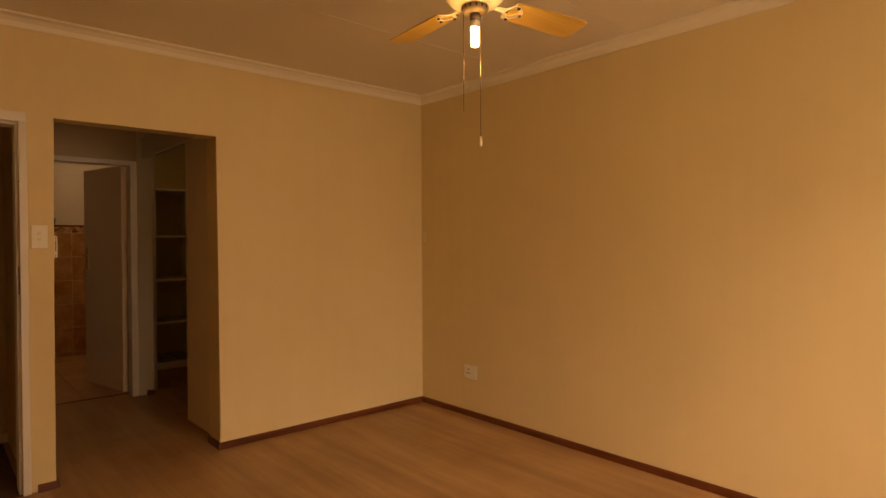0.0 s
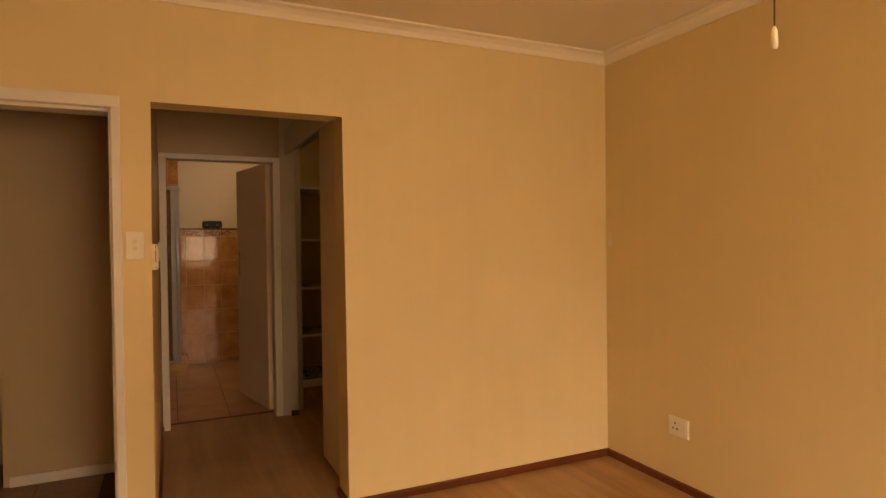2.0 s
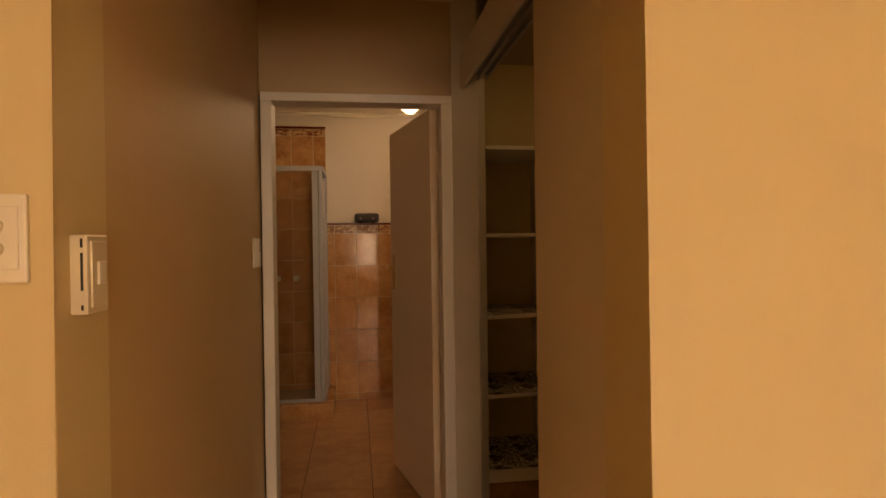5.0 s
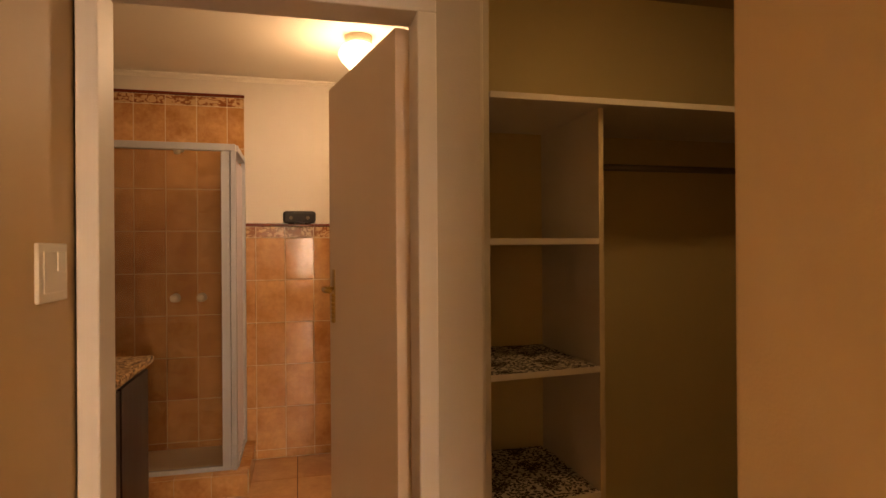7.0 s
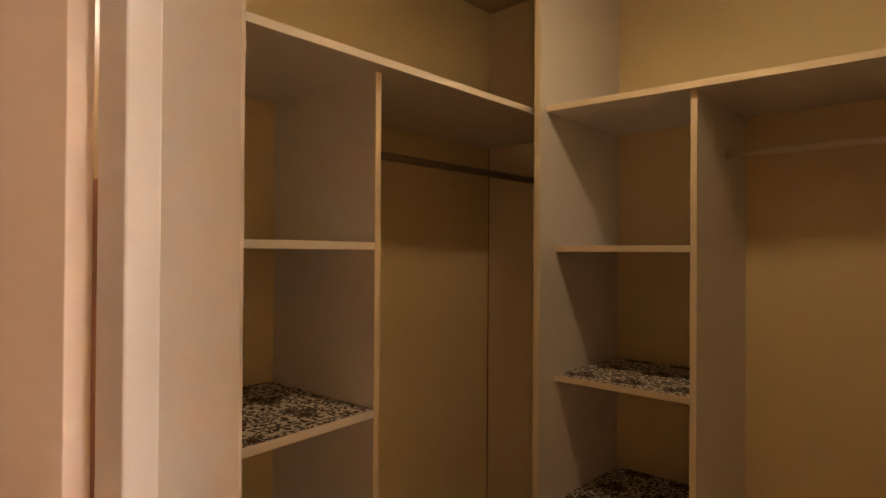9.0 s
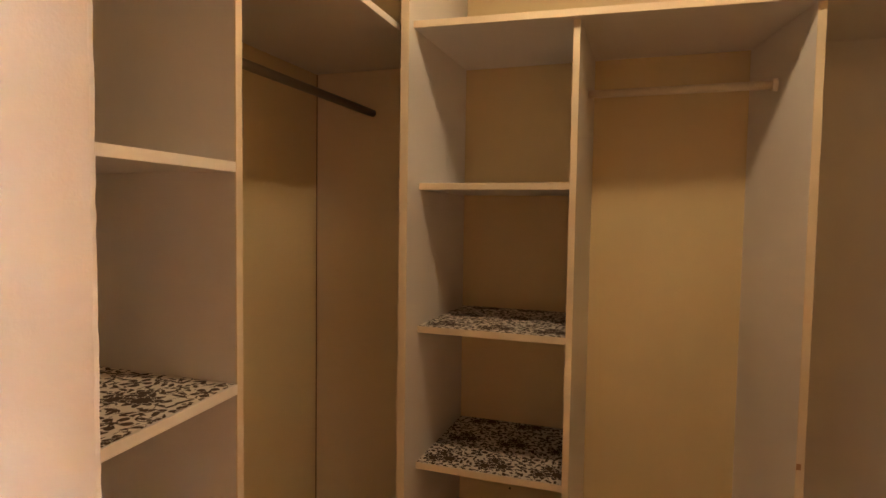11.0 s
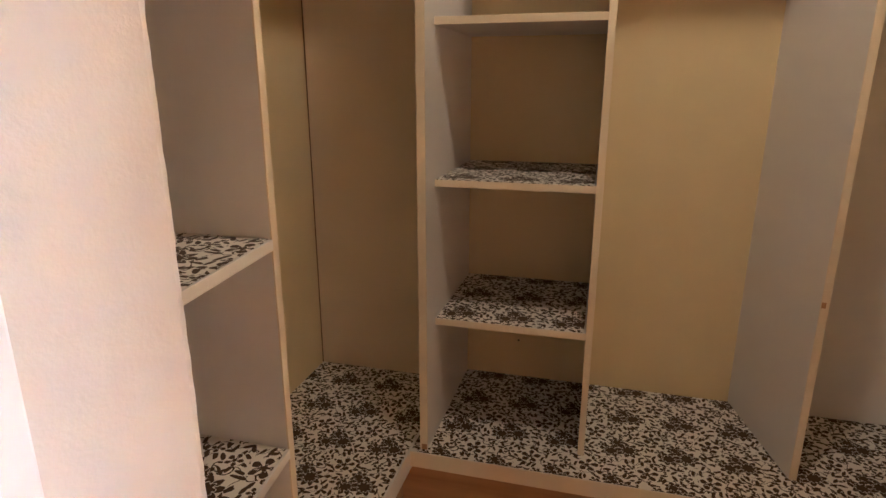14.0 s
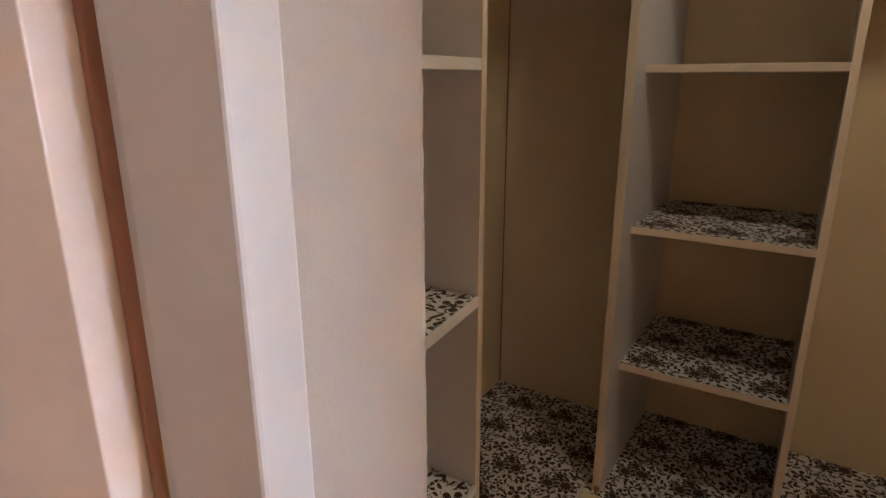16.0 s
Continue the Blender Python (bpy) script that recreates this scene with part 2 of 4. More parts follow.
def glass(name, tint, rough=0.0):
    m, t, b = nodes_of(name)
    b.inputs["Base Color"].default_value = (*tint, 1)
    b.inputs["Roughness"].default_value = rough
    b.inputs["Transmission Weight"].default_value = 1.0
    b.inputs["IOR"].default_value = 1.45
    return m


def glowing(name, colour, strength):
    m, t, b = nodes_of(name)
    b.inputs["Base Color"].default_value = (0.9, 0.88, 0.8, 1)
    b.inputs["Emission Color"].default_value = (*colour, 1)
    b.inputs["Emission Strength"].default_value = strength
    return m


WALL = rolled("cream_yellow_wall_paint", (0.72, 0.575, 0.345))
# PASSAGE, HALL: the wall paint darkened, the passage's shade put into its colour.
PASSAGE = rolled("shade_dimmed_wall_paint", (0.64, 0.445, 0.255))
HALL = painted("shade_darkened_wall_paint", (0.50, 0.355, 0.215), 0.42, 0.05, 260, 0.18, stain=0.05)
# Lightened cream: missing light on the stub is made up in its colour.
NIB = painted("brightened_stub_paint", (0.84, 0.72, 0.575), 0.5, 0.045, 260, 0.16, stain=0.03)
RETURN = painted("white_wall_enamel", (0.60, 0.55, 0.475), 0.78, 0.04, 260, 0.16, stain=0.04, spec=0.2)
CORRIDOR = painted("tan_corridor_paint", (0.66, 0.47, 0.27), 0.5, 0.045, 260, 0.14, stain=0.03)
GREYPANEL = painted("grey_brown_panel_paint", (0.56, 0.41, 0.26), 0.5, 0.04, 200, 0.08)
CLOSET = painted("yellow_closet_wall_paint", (0.65, 0.515, 0.28), 0.55, 0.05, 260, 0.16, stain=0.04)
BATHWALL = painted("cream_bathroom_wall_paint", (0.70, 0.635, 0.56), 0.5, 0.04, 260, 0.12)
CEILING = painted("white_ceiling_paint", (0.78, 0.71, 0.60), 0.7, 0.04, 120, 0.10)
# Ceiling paint taken down to tan so its colour carries the passage's shade.
DIMCEIL = painted("shade_dimmed_ceiling_paint", (0.62, 0.50, 0.36), 0.7, 0.05, 120, 0.10)
# Dark brown base: the unlit look of the closet ceiling is in the colour.
DARKCEIL = painted("shade_darkened_ceiling_board", (0.40, 0.30, 0.19), 0.7, 0.06, 120, 0.10)
CORNICE = painted("white_cornice_paint", (0.80, 0.74, 0.64), 0.55, 0.03, 160, 0.08)
GLOSS = painted("white_gloss_enamel", (0.72, 0.68, 0.645), 0.44, 0.015, 140, 0.03, rvary=0.0)
DOORPAINT = painted("cream_door_enamel", (0.84, 0.69, 0.555), 0.33, 0.04, 140, 0.08)
MELAMINE = painted("white_melamine_board", (0.69, 0.648, 0.612), 0.38, 0.03, 190, 0.05, stain=0.04)
EDGING = painted("cream_board_edging", (0.72, 0.605, 0.435), 0.45, 0.05, 160, 0.06, stain=0.10)
WHITEEDGE = painted("white_board_edging", (0.74, 0.695, 0.64), 0.42, 0.04, 160, 0.06, stain=0.08)
SKIRT = woody("dark_brown_skirting_wood", (0.085, 0.018, 0.007), (0.17, 0.042, 0.016), 0, 0.35)
SKIRTY = woody("dark_brown_skirting_wood_lengthwise", (0.085, 0.018, 0.007), (0.17, 0.042, 0.016), 1, 0.35)
FLOORWOOD = woody("pale_wood_vinyl", (0.29, 0.152, 0.071), (0.485, 0.295, 0.162), 1, 0.38, 0.42)
PLINTH = woody("varnished_pine_strip", (0.30, 0.15, 0.06), (0.46, 0.26, 0.11), 1, 0.4)
EDGEBROWN = woody("reddish_brown_gap_strip", (0.48, 0.24, 0.14), (0.66, 0.38, 0.24), 2, 0.45)
DULLMETAL = painted("dull_bronze_metal", (0.30, 0.23, 0.15), 0.45, 0.08, 160, 0.05, metal=0.5)
BLADE = woody("honey_wood_fan_blade", (0.50, 0.29, 0.085), (0.68, 0.43, 0.15), 0, 0.35)
PLASTIC = painted("white_plastic", (0.78, 0.73, 0.64), 0.32, 0.02, 100, 0.02)
SHINYPLASTIC = painted("glossy_white_plastic", (0.80, 0.76, 0.68), 0.08, 0.01, 100, 0.0, rvary=0.02)
OLDPLASTIC = painted("ivory_plastic", (0.72, 0.64, 0.50), 0.35, 0.03, 100, 0.02)
DARKHOLE = painted("dark_recess", (0.02, 0.017, 0.015), 0.7, 0.02, 80, 0)
BRASS = painted("aged_brass", (0.66, 0.44, 0.17), 0.30, 0.10, 200, 0.05, metal=1.0)
CHROME = painted("chrome", (0.86, 0.83, 0.78), 0.30, 0.03, 100, 0.0, metal=0.75)
ALUMINIUM = painted("white_coated_aluminium", (0.40, 0.41, 0.45), 0.36, 0.03, 150, 0.03)
STEELROD = painted("dull_steel_rod", (0.20, 0.16, 0.12), 0.4, 0.08, 200, 0.05, metal=0.6)
DARKCHAIN = painted("tarnished_dark_metal", (0.07, 0.05, 0.035), 0.6, 0.08, 200, 0.0, spec=0.2)
TANROD = painted("tan_coated_rod", (0.64, 0.54, 0.40), 0.4, 0.06, 200, 0.05)
RADIOBLACK = painted("black_fabric_and_rubber", (0.018, 0.018, 0.022), 0.6, 0.08, 600, 0.25)
VANITYDARK = woody("dark_stained_vanity_board", (0.018, 0.010, 0.010), (0.050, 0.028, 0.026), 2, 0.35)
WALLTILE = tiled("peach_marbled_wall_tile", (0.42, 0.185, 0.072), (0.66, 0.37, 0.18), 0.085)
FLOORTILE = tiled("terracotta_floor_tile", (0.42, 0.21, 0.11), (0.62, 0.37, 0.21), 0.32, 5.0)
HALLTILE = tiled("brown_corridor_floor_tile", (0.20, 0.095, 0.050), (0.32, 0.17, 0.095), 0.4, 5.0)
GROUT = painted("cream_grout", (0.66, 0.52, 0.36), 0.8, 0.05, 300, 0.15)
DARKGROUT = painted("dark_brown_grout", (0.10, 0.05, 0.03), 0.8, 0.08, 300, 0.15)
FRIEZE = border_tile("leaf_frieze_tile", (0.58, 0.36, 0.20), (0.26, 0.085, 0.030))
TRIM = painted("oxblood_ceramic_trim", (0.17, 0.030, 0.014), 0.22, 0.10, 200, 0.05)
FOLDED = painted("lavender_white_plastic", (0.52, 0.47, 0.50), 0.45, 0.04, 120, 0.03)
TRAY = painted("cream_shower_tray", (0.74, 0.66, 0.54), 0.3, 0.04, 200, 0.04)
PAPER = floral("floral_shelf_paper")
STONE = speckled("brown_flecked_stone")
PANE = glass("clear_pane", (0.93, 0.92, 0.90))
# Pale brown tint; the tiles look darker through this pane.
SHOWERGLASS = glass("brown_tinted_shower_glass", (0.80, 0.75, 0.69))
BULB = glowing("glowing_bulb_glass", (1.0, 0.72, 0.34), 26.0)
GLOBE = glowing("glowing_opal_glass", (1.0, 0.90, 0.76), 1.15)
OUTSIDE = painted("pale_garden_ground", (0.30, 0.30, 0.24), 0.9, 0.1, 3, 0.1)

# ---- building helpers ----
WORLD_AT = {}


def thing(name, at, label, category, group=""):
    ob = new(name)
    ob.empty_display_size = 0.05
    ob.location = at
    WORLD_AT[ob] = Vector(at)
    return tagged(ob, label, category, group)


def part(name, bm, material, parent=None, label="", kind="", smooth=False):
    """One mesh object out of a bmesh in world metres, under a thing or a part."""
    bmesh.ops.recalc_face_normals(bm, faces=bm.faces)
    lo = [min(v.co[i] for v in bm.verts) for i in range(3)]
    hi = [max(v.co[i] for v in bm.verts) for i in range(3)]
    at = Vector(((lo[0] + hi[0]) / 2, (lo[1] + hi[1]) / 2, lo[2]))
    bmesh.ops.translate(bm, verts=bm.verts, vec=-at)
    mesh = bpy.data.meshes.new(name)
    bm.to_mesh(mesh)
    bm.free()
    if smooth:
        for f in mesh.polygons:
            f.use_smooth = True
    mesh.materials.append(material)
    ob = new(name, mesh)
    WORLD_AT[ob] = at
    if parent is not None:
        ob.parent = parent
        ob.location = at - WORLD_AT[parent]
    else:
        ob.location = at
    return tagged(ob, label, "", "", kind)


def structure(name, bm, material, label, category):
    return tagged(part(name, bm, material), label, category, "", "structure")


def box(bm, x0, x1, y0, y1, z0, z1, edge=0.0):
    made = bmesh.ops.create_cube(bm, size=1.0)["verts"]
    for v in made:
        v.co = ((x0 + x1) / 2 + v.co.x * (x1 - x0), (y0 + y1) / 2 + v.co.y * (y1 - y0), (z0 + z1) / 2 + v.co.z * (z1 - z0))
    if edge:
        edges = {e for v in made for e in v.link_edges}
        bmesh.ops.bevel(bm, geom=list(edges), offset=edge, segments=2, profile=0.5, affect="EDGES")
    return bm


def boxes(*rows, edge=0.0):
    bm = bmesh.new()
    for r in rows:
        box(bm, *r, edge=edge)
    return bm


def prism(outline, axis, a, b, edge=0.0):
    """A straight body: the outline, in the two other axes, drawn out along axis from a to b."""
    bm = bmesh.new()

    def spot(u, v, w):
        return {"x": (w, u, v), "y": (u, w, v), "z": (u, v, w)}[axis]

    ends = [[bm.verts.new(spot(u, v, w)) for u, v in outline] for w in (a, b)]
    n = len(outline)
    bm.faces.new(ends[0])
    bm.faces.new(ends[1][::-1])
    for i in range(n):
        bm.faces.new((ends[0][i], ends[1][i], ends[1][(i + 1) % n], ends[0][(i + 1) % n]))
    if edge:
        bmesh.ops.bevel(bm, geom=bm.edges[:], offset=edge, segments=2, profile=0.5, affect="EDGES")
    return bm


def lathe(rings, cx, cy, sides=24, bm=None):
    """A turned body round a vertical axis; rings of (radius, z)."""
    bm = bm or bmesh.new()
    loops = [[bm.verts.new((cx + r * math.cos(2 * math.pi * i / sides), cy + r * math.sin(2 * math.pi * i / sides), z)) for i in range(sides)] for r, z in rings]
    for p, q in zip(loops, loops[1:]):
        for i in range(sides):
            bm.faces.new((p[i], p[(i + 1) % sides], q[(i + 1) % sides], q[i]))
    bm.faces.new(loops[0])
    bm.faces.new(loops[-1])
    return bm


def rod(points, radius, sides=10, bm=None):
    """A round bar through points."""
    bm = bm or bmesh.new()
    pts = [Vector(p) for p in points]
    loops = []
    for i, p in enumerate(pts):
        d = (pts[min(i + 1, len(pts) - 1)] - pts[max(i - 1, 0)]).normalized()
        u = d.orthogonal().normalized()
        w = d.cross(u)
        loops.append([bm.verts.new(p + radius * (math.cos(2 * math.pi * k / sides) * u + math.sin(2 * math.pi * k / sides) * w)) for k in range(sides)])
    for p, q in zip(loops, loops[1:]):
        best = min(range(sides), key=lambda s: (p[0].co - q[s].co).length)
        for k in range(sides):
            bm.faces.new((p[k], p[(k + 1) % sides], q[(k + 1 + best) % sides], q[(k + best) % sides]))
    bm.faces.new(loops[0])
    bm.faces.new(loops[-1])
    return bm


# ---- bedroom shell ----
DOOR_L, DOOR_R = -0.13, 0.690
OPEN_L, OPEN_R, OPEN_H = 0.822, 1.737, 2.070
outline = [(LEFT - 0.15, 0), (DOOR_L, 0), (DOOR_L, 2.03), (DOOR_R, 2.03), (DOOR_R, 0), (OPEN_L, 0), (OPEN_L, OPEN_H), (OPEN_R, OPEN_H), (OPEN_R, 0), (RIGHT + 0.15, 0), (RIGHT + 0.15, 2.75), (LEFT - 0.15, 2.75)]
north = prism(outline, "y", FRONT, FRONT + 0.19)
rim = [e for e in north.edges if all(abs(v.co.y - FRONT) < 1e-4 and v.co.z < 2.1 for v in e.verts)]
bmesh.ops.bevel(north, geom=rim, offset=0.009, segments=3, profile=0.5, affect="EDGES")
structure("wall_north", north, WALL, "cream-yellow plastered bedroom wall with a doorway and an open passage", "wall")
structure("wall_east", boxes((RIGHT, RIGHT + 0.15, BACK_Y - 0.2, FRONT, -0.02, 2.75)), WALL, "plain cream-yellow plastered bedroom wall with faint roller marks", "wall")
structure("wall_west", boxes((LEFT - 0.15, LEFT, BACK_Y - 0.2, FRONT, -0.02, 2.75)), WALL, "plain cream-yellow plastered bedroom wall", "wall")
WX0, WX1, WZ0, WZ1 = 1.20, 2.84, 0.80, 2.00
structure("wall_south", boxes((LEFT, WX0, BACK_Y - 0.2, BACK_Y, -0.02, 2.75), (WX1, RIGHT, BACK_Y - 0.2, BACK_Y, -0.02, 2.75), (WX0, WX1, BACK_Y - 0.2, BACK_Y, -0.02, WZ0), (WX0, WX1, BACK_Y - 0.2, BACK_Y, WZ1, 2.75)), WALL, "cream-yellow plastered bedroom wall round the window", "wall")
structure("floor", boxes((LEFT - 0.15, RIGHT + 0.15, BACK_Y - 0.2, FRONT, -0.05, 0), (PASS_W - 0.15, 3.6, FRONT, 5.80, -0.05, 0)), FLOORWOOD, "pale wood-look vinyl floor with long grain streaks", "floor")
ceil = boxes((LEFT - 0.15, RIGHT + 0.15, BACK_Y - 0.2, FRONT + 0.02, CEIL, CEIL + 0.1))
for y in (-1.06, -0.12, 0.82, 1.76, 2.70):
    box(ceil, LEFT, RIGHT, y - 0.007, y + 0.007, CEIL - 0.0022, CEIL + 0.001)
structure("ceiling", ceil, CEILING, "white board ceiling with thin cover strips", "ceiling")


def cove(h, out):
    return [(0, 0), (0, -h), (-0.012, -h), (-0.016, -h + 0.010), (-0.30 * out, -0.58 * h), (-0.62 * out, -0.26 * h), (-out + 0.012, -0.014), (-out, -0.010), (-out, 0)]


CH = 0.062
structure("cornice_1", prism([(FRONT + u, CEIL + v) for u, v in cove(CH, 0.075)], "x", LEFT, RIGHT), CORNICE, "white coved plaster cornice", "cornice")
structure("cornice_2", prism([(RIGHT + u, CEIL + v) for u, v in cove(CH, 0.075)], "y", BACK_Y, FRONT - 0.001), CORNICE, "white coved plaster cornice", "cornice")
structure("cornice_3", prism([(LEFT - u, CEIL + v) for u, v in cove(CH, 0.075)], "y", BACK_Y, FRONT - 0.001), CORNICE, "white coved plaster cornice", "cornice")
structure("cornice_4", prism([(BACK_Y - u, CEIL + v) for u, v in cove(CH, 0.075)], "x", LEFT, RIGHT), CORNICE, "white coved plaster cornice", "cornice")


def skirt(at, sign):
    return [(at, 0), (at - sign * 0.016, 0), (at - sign * 0.016, 0.034), (at - sign * 0.012, 0.040), (at - sign * 0.005, 0.043), (at, 0.043)]


structure("baseboard_1", prism(skirt(FRONT, 1), "x", OPEN_R, RIGHT - 0.016), SKIRT, "dark brown varnished wooden skirting board", "skirting")
structure("baseboard_2", prism(skirt(RIGHT, 1), "y", BACK_Y, FRONT), SKIRTY, "dark brown varnished wooden skirting board", "skirting")
structure("baseboard_3", prism(skirt(FRONT, 1), "x", 0.735, OPEN_L), SKIRT, "short dark brown skirting beside the doorway", "skirting")
structure("baseboard_4", prism(skirt(OPEN_R, 1), "y", FRONT - 0.016, FRONT + 0.19), SKIRTY, "dark brown skirting wrapped round the passage jamb", "skirting")
structure("baseboard_5", prism(skirt(PASS_W, -1), "y", FRONT, NORTH - 0.02), SKIRTY, "dark brown skirting along the passage wall", "skirting")
structure("baseboard_6", prism(skirt(LEFT, -1), "y", BACK_Y, FRONT), SKIRTY, "dark brown varnished wooden skirting board", "skirting")
structure("baseboard_7", prism(skirt(5.616, 1), "x", 1.770, 1.830), SKIRT, "short dark brown skirting beside the bathroom door", "skirting")

# window behind the walker
win = tagged(part("window_1", boxes((WX0, WX1, BACK_Y - 0.15, BACK_Y - 0.10, WZ0, WZ0 + 0.05), (WX0, WX1, BACK_Y - 0.15, BACK_Y - 0.10, WZ1 - 0.05, WZ1), (WX0, WX0 + 0.05, BACK_Y - 0.15, BACK_Y - 0.10, WZ0, WZ1), (WX1 - 0.05, WX1, BACK_Y - 0.15, BACK_Y - 0.10, WZ0, WZ1)), GLOSS), "white-painted steel window with small panes", "window", "", "structure")
for x in (1.74, 2.30):
    part("window_bar", boxes((x - 0.02, x + 0.02, BACK_Y - 0.145, BACK_Y - 0.105, WZ0 + 0.05, WZ1 - 0.05)), GLOSS, win)
part("window_bar", boxes((WX0 + 0.05, WX1 - 0.05, BACK_Y - 0.143, BACK_Y - 0.107, 1.44, 1.47)), GLOSS, win)
pane = part("pane", boxes((WX0 + 0.05, WX1 - 0.05, BACK_Y - 0.128, BACK_Y - 0.124, WZ0 + 0.05, WZ1 - 0.05)), PANE, win)
pane.visible_shadow = False
structure("ground", boxes((-30, 30, -60, BACK_Y - 0.6, -0.3, -0.25)), OUTSIDE, "pale dry garden ground outside the window", "ground")


# ---- door frames ----
def door_frame(name, x0, x1, y0, y1, top, label, wl=0.047, step=0.0, head=0.052, w=0.054):
    """Pressed steel frame round an opening x0 to x1, head at top; face y0, back y1. A step sets its back part, where the leaf closes, further out."""
    lip = 0.012
    ym = y1 - 0.040 if step else y1 + lip
    rows = [(x0 - wl, x0, y0 - lip, ym, 0, top), (x1, x1 + w, y0 - lip, ym, 0, top), (x0 - wl, x1 + w, y0 - lip, ym, top, top + head)]
    if step:
        rows += [(x0 - wl, x0 - step, ym, y1 + lip, 0, top + step), (x1 + step, x1 + w, ym, y1 + lip, 0, top + step), (x0 - wl, x1 + w, ym, y1 + lip, top + step, top + head)]
    bm = boxes(*rows, edge=0.004)
    return tagged(part(name, bm, GLOSS), label, "door frame", "", "structure")


frame_a = door_frame("door_frame_1", DOOR_L + 0.02, 0.668, FRONT, FRONT + 0.19, 2.022, "white enamelled steel door frame to the corridor", 0.047, w=0.038)
part("rebate", boxes((0.656, 0.669, FRONT + 0.028, FRONT + 0.15, 0, 2.022), (DOOR_L + 0.02, DOOR_L + 0.032, FRONT + 0.028, FRONT + 0.15, 0, 2.022), (DOOR_L + 0.032, 0.656, FRONT + 0.028, FRONT + 0.15, 2.008, 2.023)), GLOSS, frame_a)
part("strike_plate", boxes((0.665, 0.669, FRONT + 0.02, FRONT + 0.045, 1.09, 1.24)), DARKHOLE, frame_a, "dark steel strike plate")
part("screw_hole", boxes((0.6665, 0.6690, FRONT - 0.004, FRONT + 0.004, 1.695, 1.705)), DARKHOLE, frame_a)
BX0, BX1, BTOP = 0.880, 1.658, 2.050
door_frame("door_frame_2", BX0, BX1, NORTH, BATH_S, BTOP, "white gloss steel door frame of the bathroom", 0.050, 0.022, 0.040)

# ---- passage and closet shell ----
def plaster_edge(outline, z0, z1, step=0.009, wander=0.0013):
    """An upright wall strip drawn out in short lifts, each a little off plumb, as hand-floated plaster stands."""
    bm = bmesh.new()
    n, lifts = len(outline), int((z1 - z0) / step)
    rings = []
    for i in range(lifts + 1):
        z = z0 + (z1 - z0) * i / lifts
        ring = []
        for j, (x, y) in enumerate(outline):
            d = 0.0
            if j in (2, 3, 4):
                d = wander * (0.5 * noise.noise((j * 0.3, 0.0, z * 4.1)) + 0.6 * noise.noise((j * 0.2, 5.0, z * 23.0)) + 0.7 * noise.noise((j * 1.0, 9.0, z * 55.0)))
            ring.append(bm.verts.new((x + d, y - 0.6 * d, z)))
        rings.append(ring)
    for p, q in zip(rings, rings[1:]):
        for k in range(n):
            bm.faces.new((p[k], p[(k + 1) % n], q[(k + 1) % n], q[k]))
    bm.faces.new(rings[0])
    bm.faces.new(rings[-1][::-1])
    return bm


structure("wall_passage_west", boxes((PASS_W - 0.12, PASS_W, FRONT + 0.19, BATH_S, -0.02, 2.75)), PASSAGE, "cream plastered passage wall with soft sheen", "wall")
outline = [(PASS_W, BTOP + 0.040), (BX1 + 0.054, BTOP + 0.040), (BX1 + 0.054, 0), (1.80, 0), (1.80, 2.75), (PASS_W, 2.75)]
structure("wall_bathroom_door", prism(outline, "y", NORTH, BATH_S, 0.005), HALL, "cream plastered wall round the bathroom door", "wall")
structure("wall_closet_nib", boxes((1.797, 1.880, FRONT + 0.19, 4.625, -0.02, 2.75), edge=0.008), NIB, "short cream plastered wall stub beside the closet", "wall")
structure("wall_closet_return", plaster_edge([(BX1 + 0.054, NORTH + 0.01), (BX1 + 0.054, NORTH - 0.006), (1.824, 5.606), (1.831, 5.607), (1.834, 5.613), (1.834, NORTH + 0.01)], -0.02, 2.75), RETURN, "white painted wall edge between bathroom door and closet", "wall")
structure("wall_closet_end", boxes((1.80, 1.895, 5.745, BATH_S, -0.02, 2.75)), RETURN, "white painted end of the closet wall", "wall")
structure("wall_closet_north", boxes((1.895, CLOS_E + 0.12, CLOS_N, CLOS_N + 0.12, -0.02, 2.75)), CLOSET, "yellow painted back wall of the closet", "wall")
structure("wall_closet_side", boxes((1.78, 1.895, BATH_S, CLOS_N + 0.12, -0.02, 2.75)), CLOSET, "cream painted end wall of the closet", "wall")
structure("wall_closet_east", boxes((CLOS_E, CLOS_E + 0.12, FRONT + 0.19, CLOS_N, -0.02, 2.75)), CLOSET, "yellow painted back wall of the closet", "wall")
structure("wall_closet_south", boxes((1.880, CLOS_E, FRONT + 0.19, CLOS_S, -0.02, 2.75)), CLOSET, "yellow painted end wall of the closet", "wall")
structure("ceiling_passage", boxes((PASS_W - 0.12, 1.90, FRONT + 0.19, BATH_S, HALL_CEIL, HALL_CEIL + 0.1)), DIMCEIL, "board ceiling of the passage, its paint dimmed for shade", "ceiling")
structure("ceiling_closet", boxes((1.90, CLOS_E + 0.12, FRONT + 0.19, CLOS_N + 0.12, CLOS_CEIL, HALL_CEIL + 0.1)), DARKCEIL, "board ceiling over the closet, browned in colour for shade", "ceiling")
structure("cornice_5", prism([(NORTH + u, HALL_CEIL + v) for u, v in cove(0.06, 0.07)], "x", PASS_W, 1.80), CORNICE, "white coved cornice over the bathroom door", "cornice")

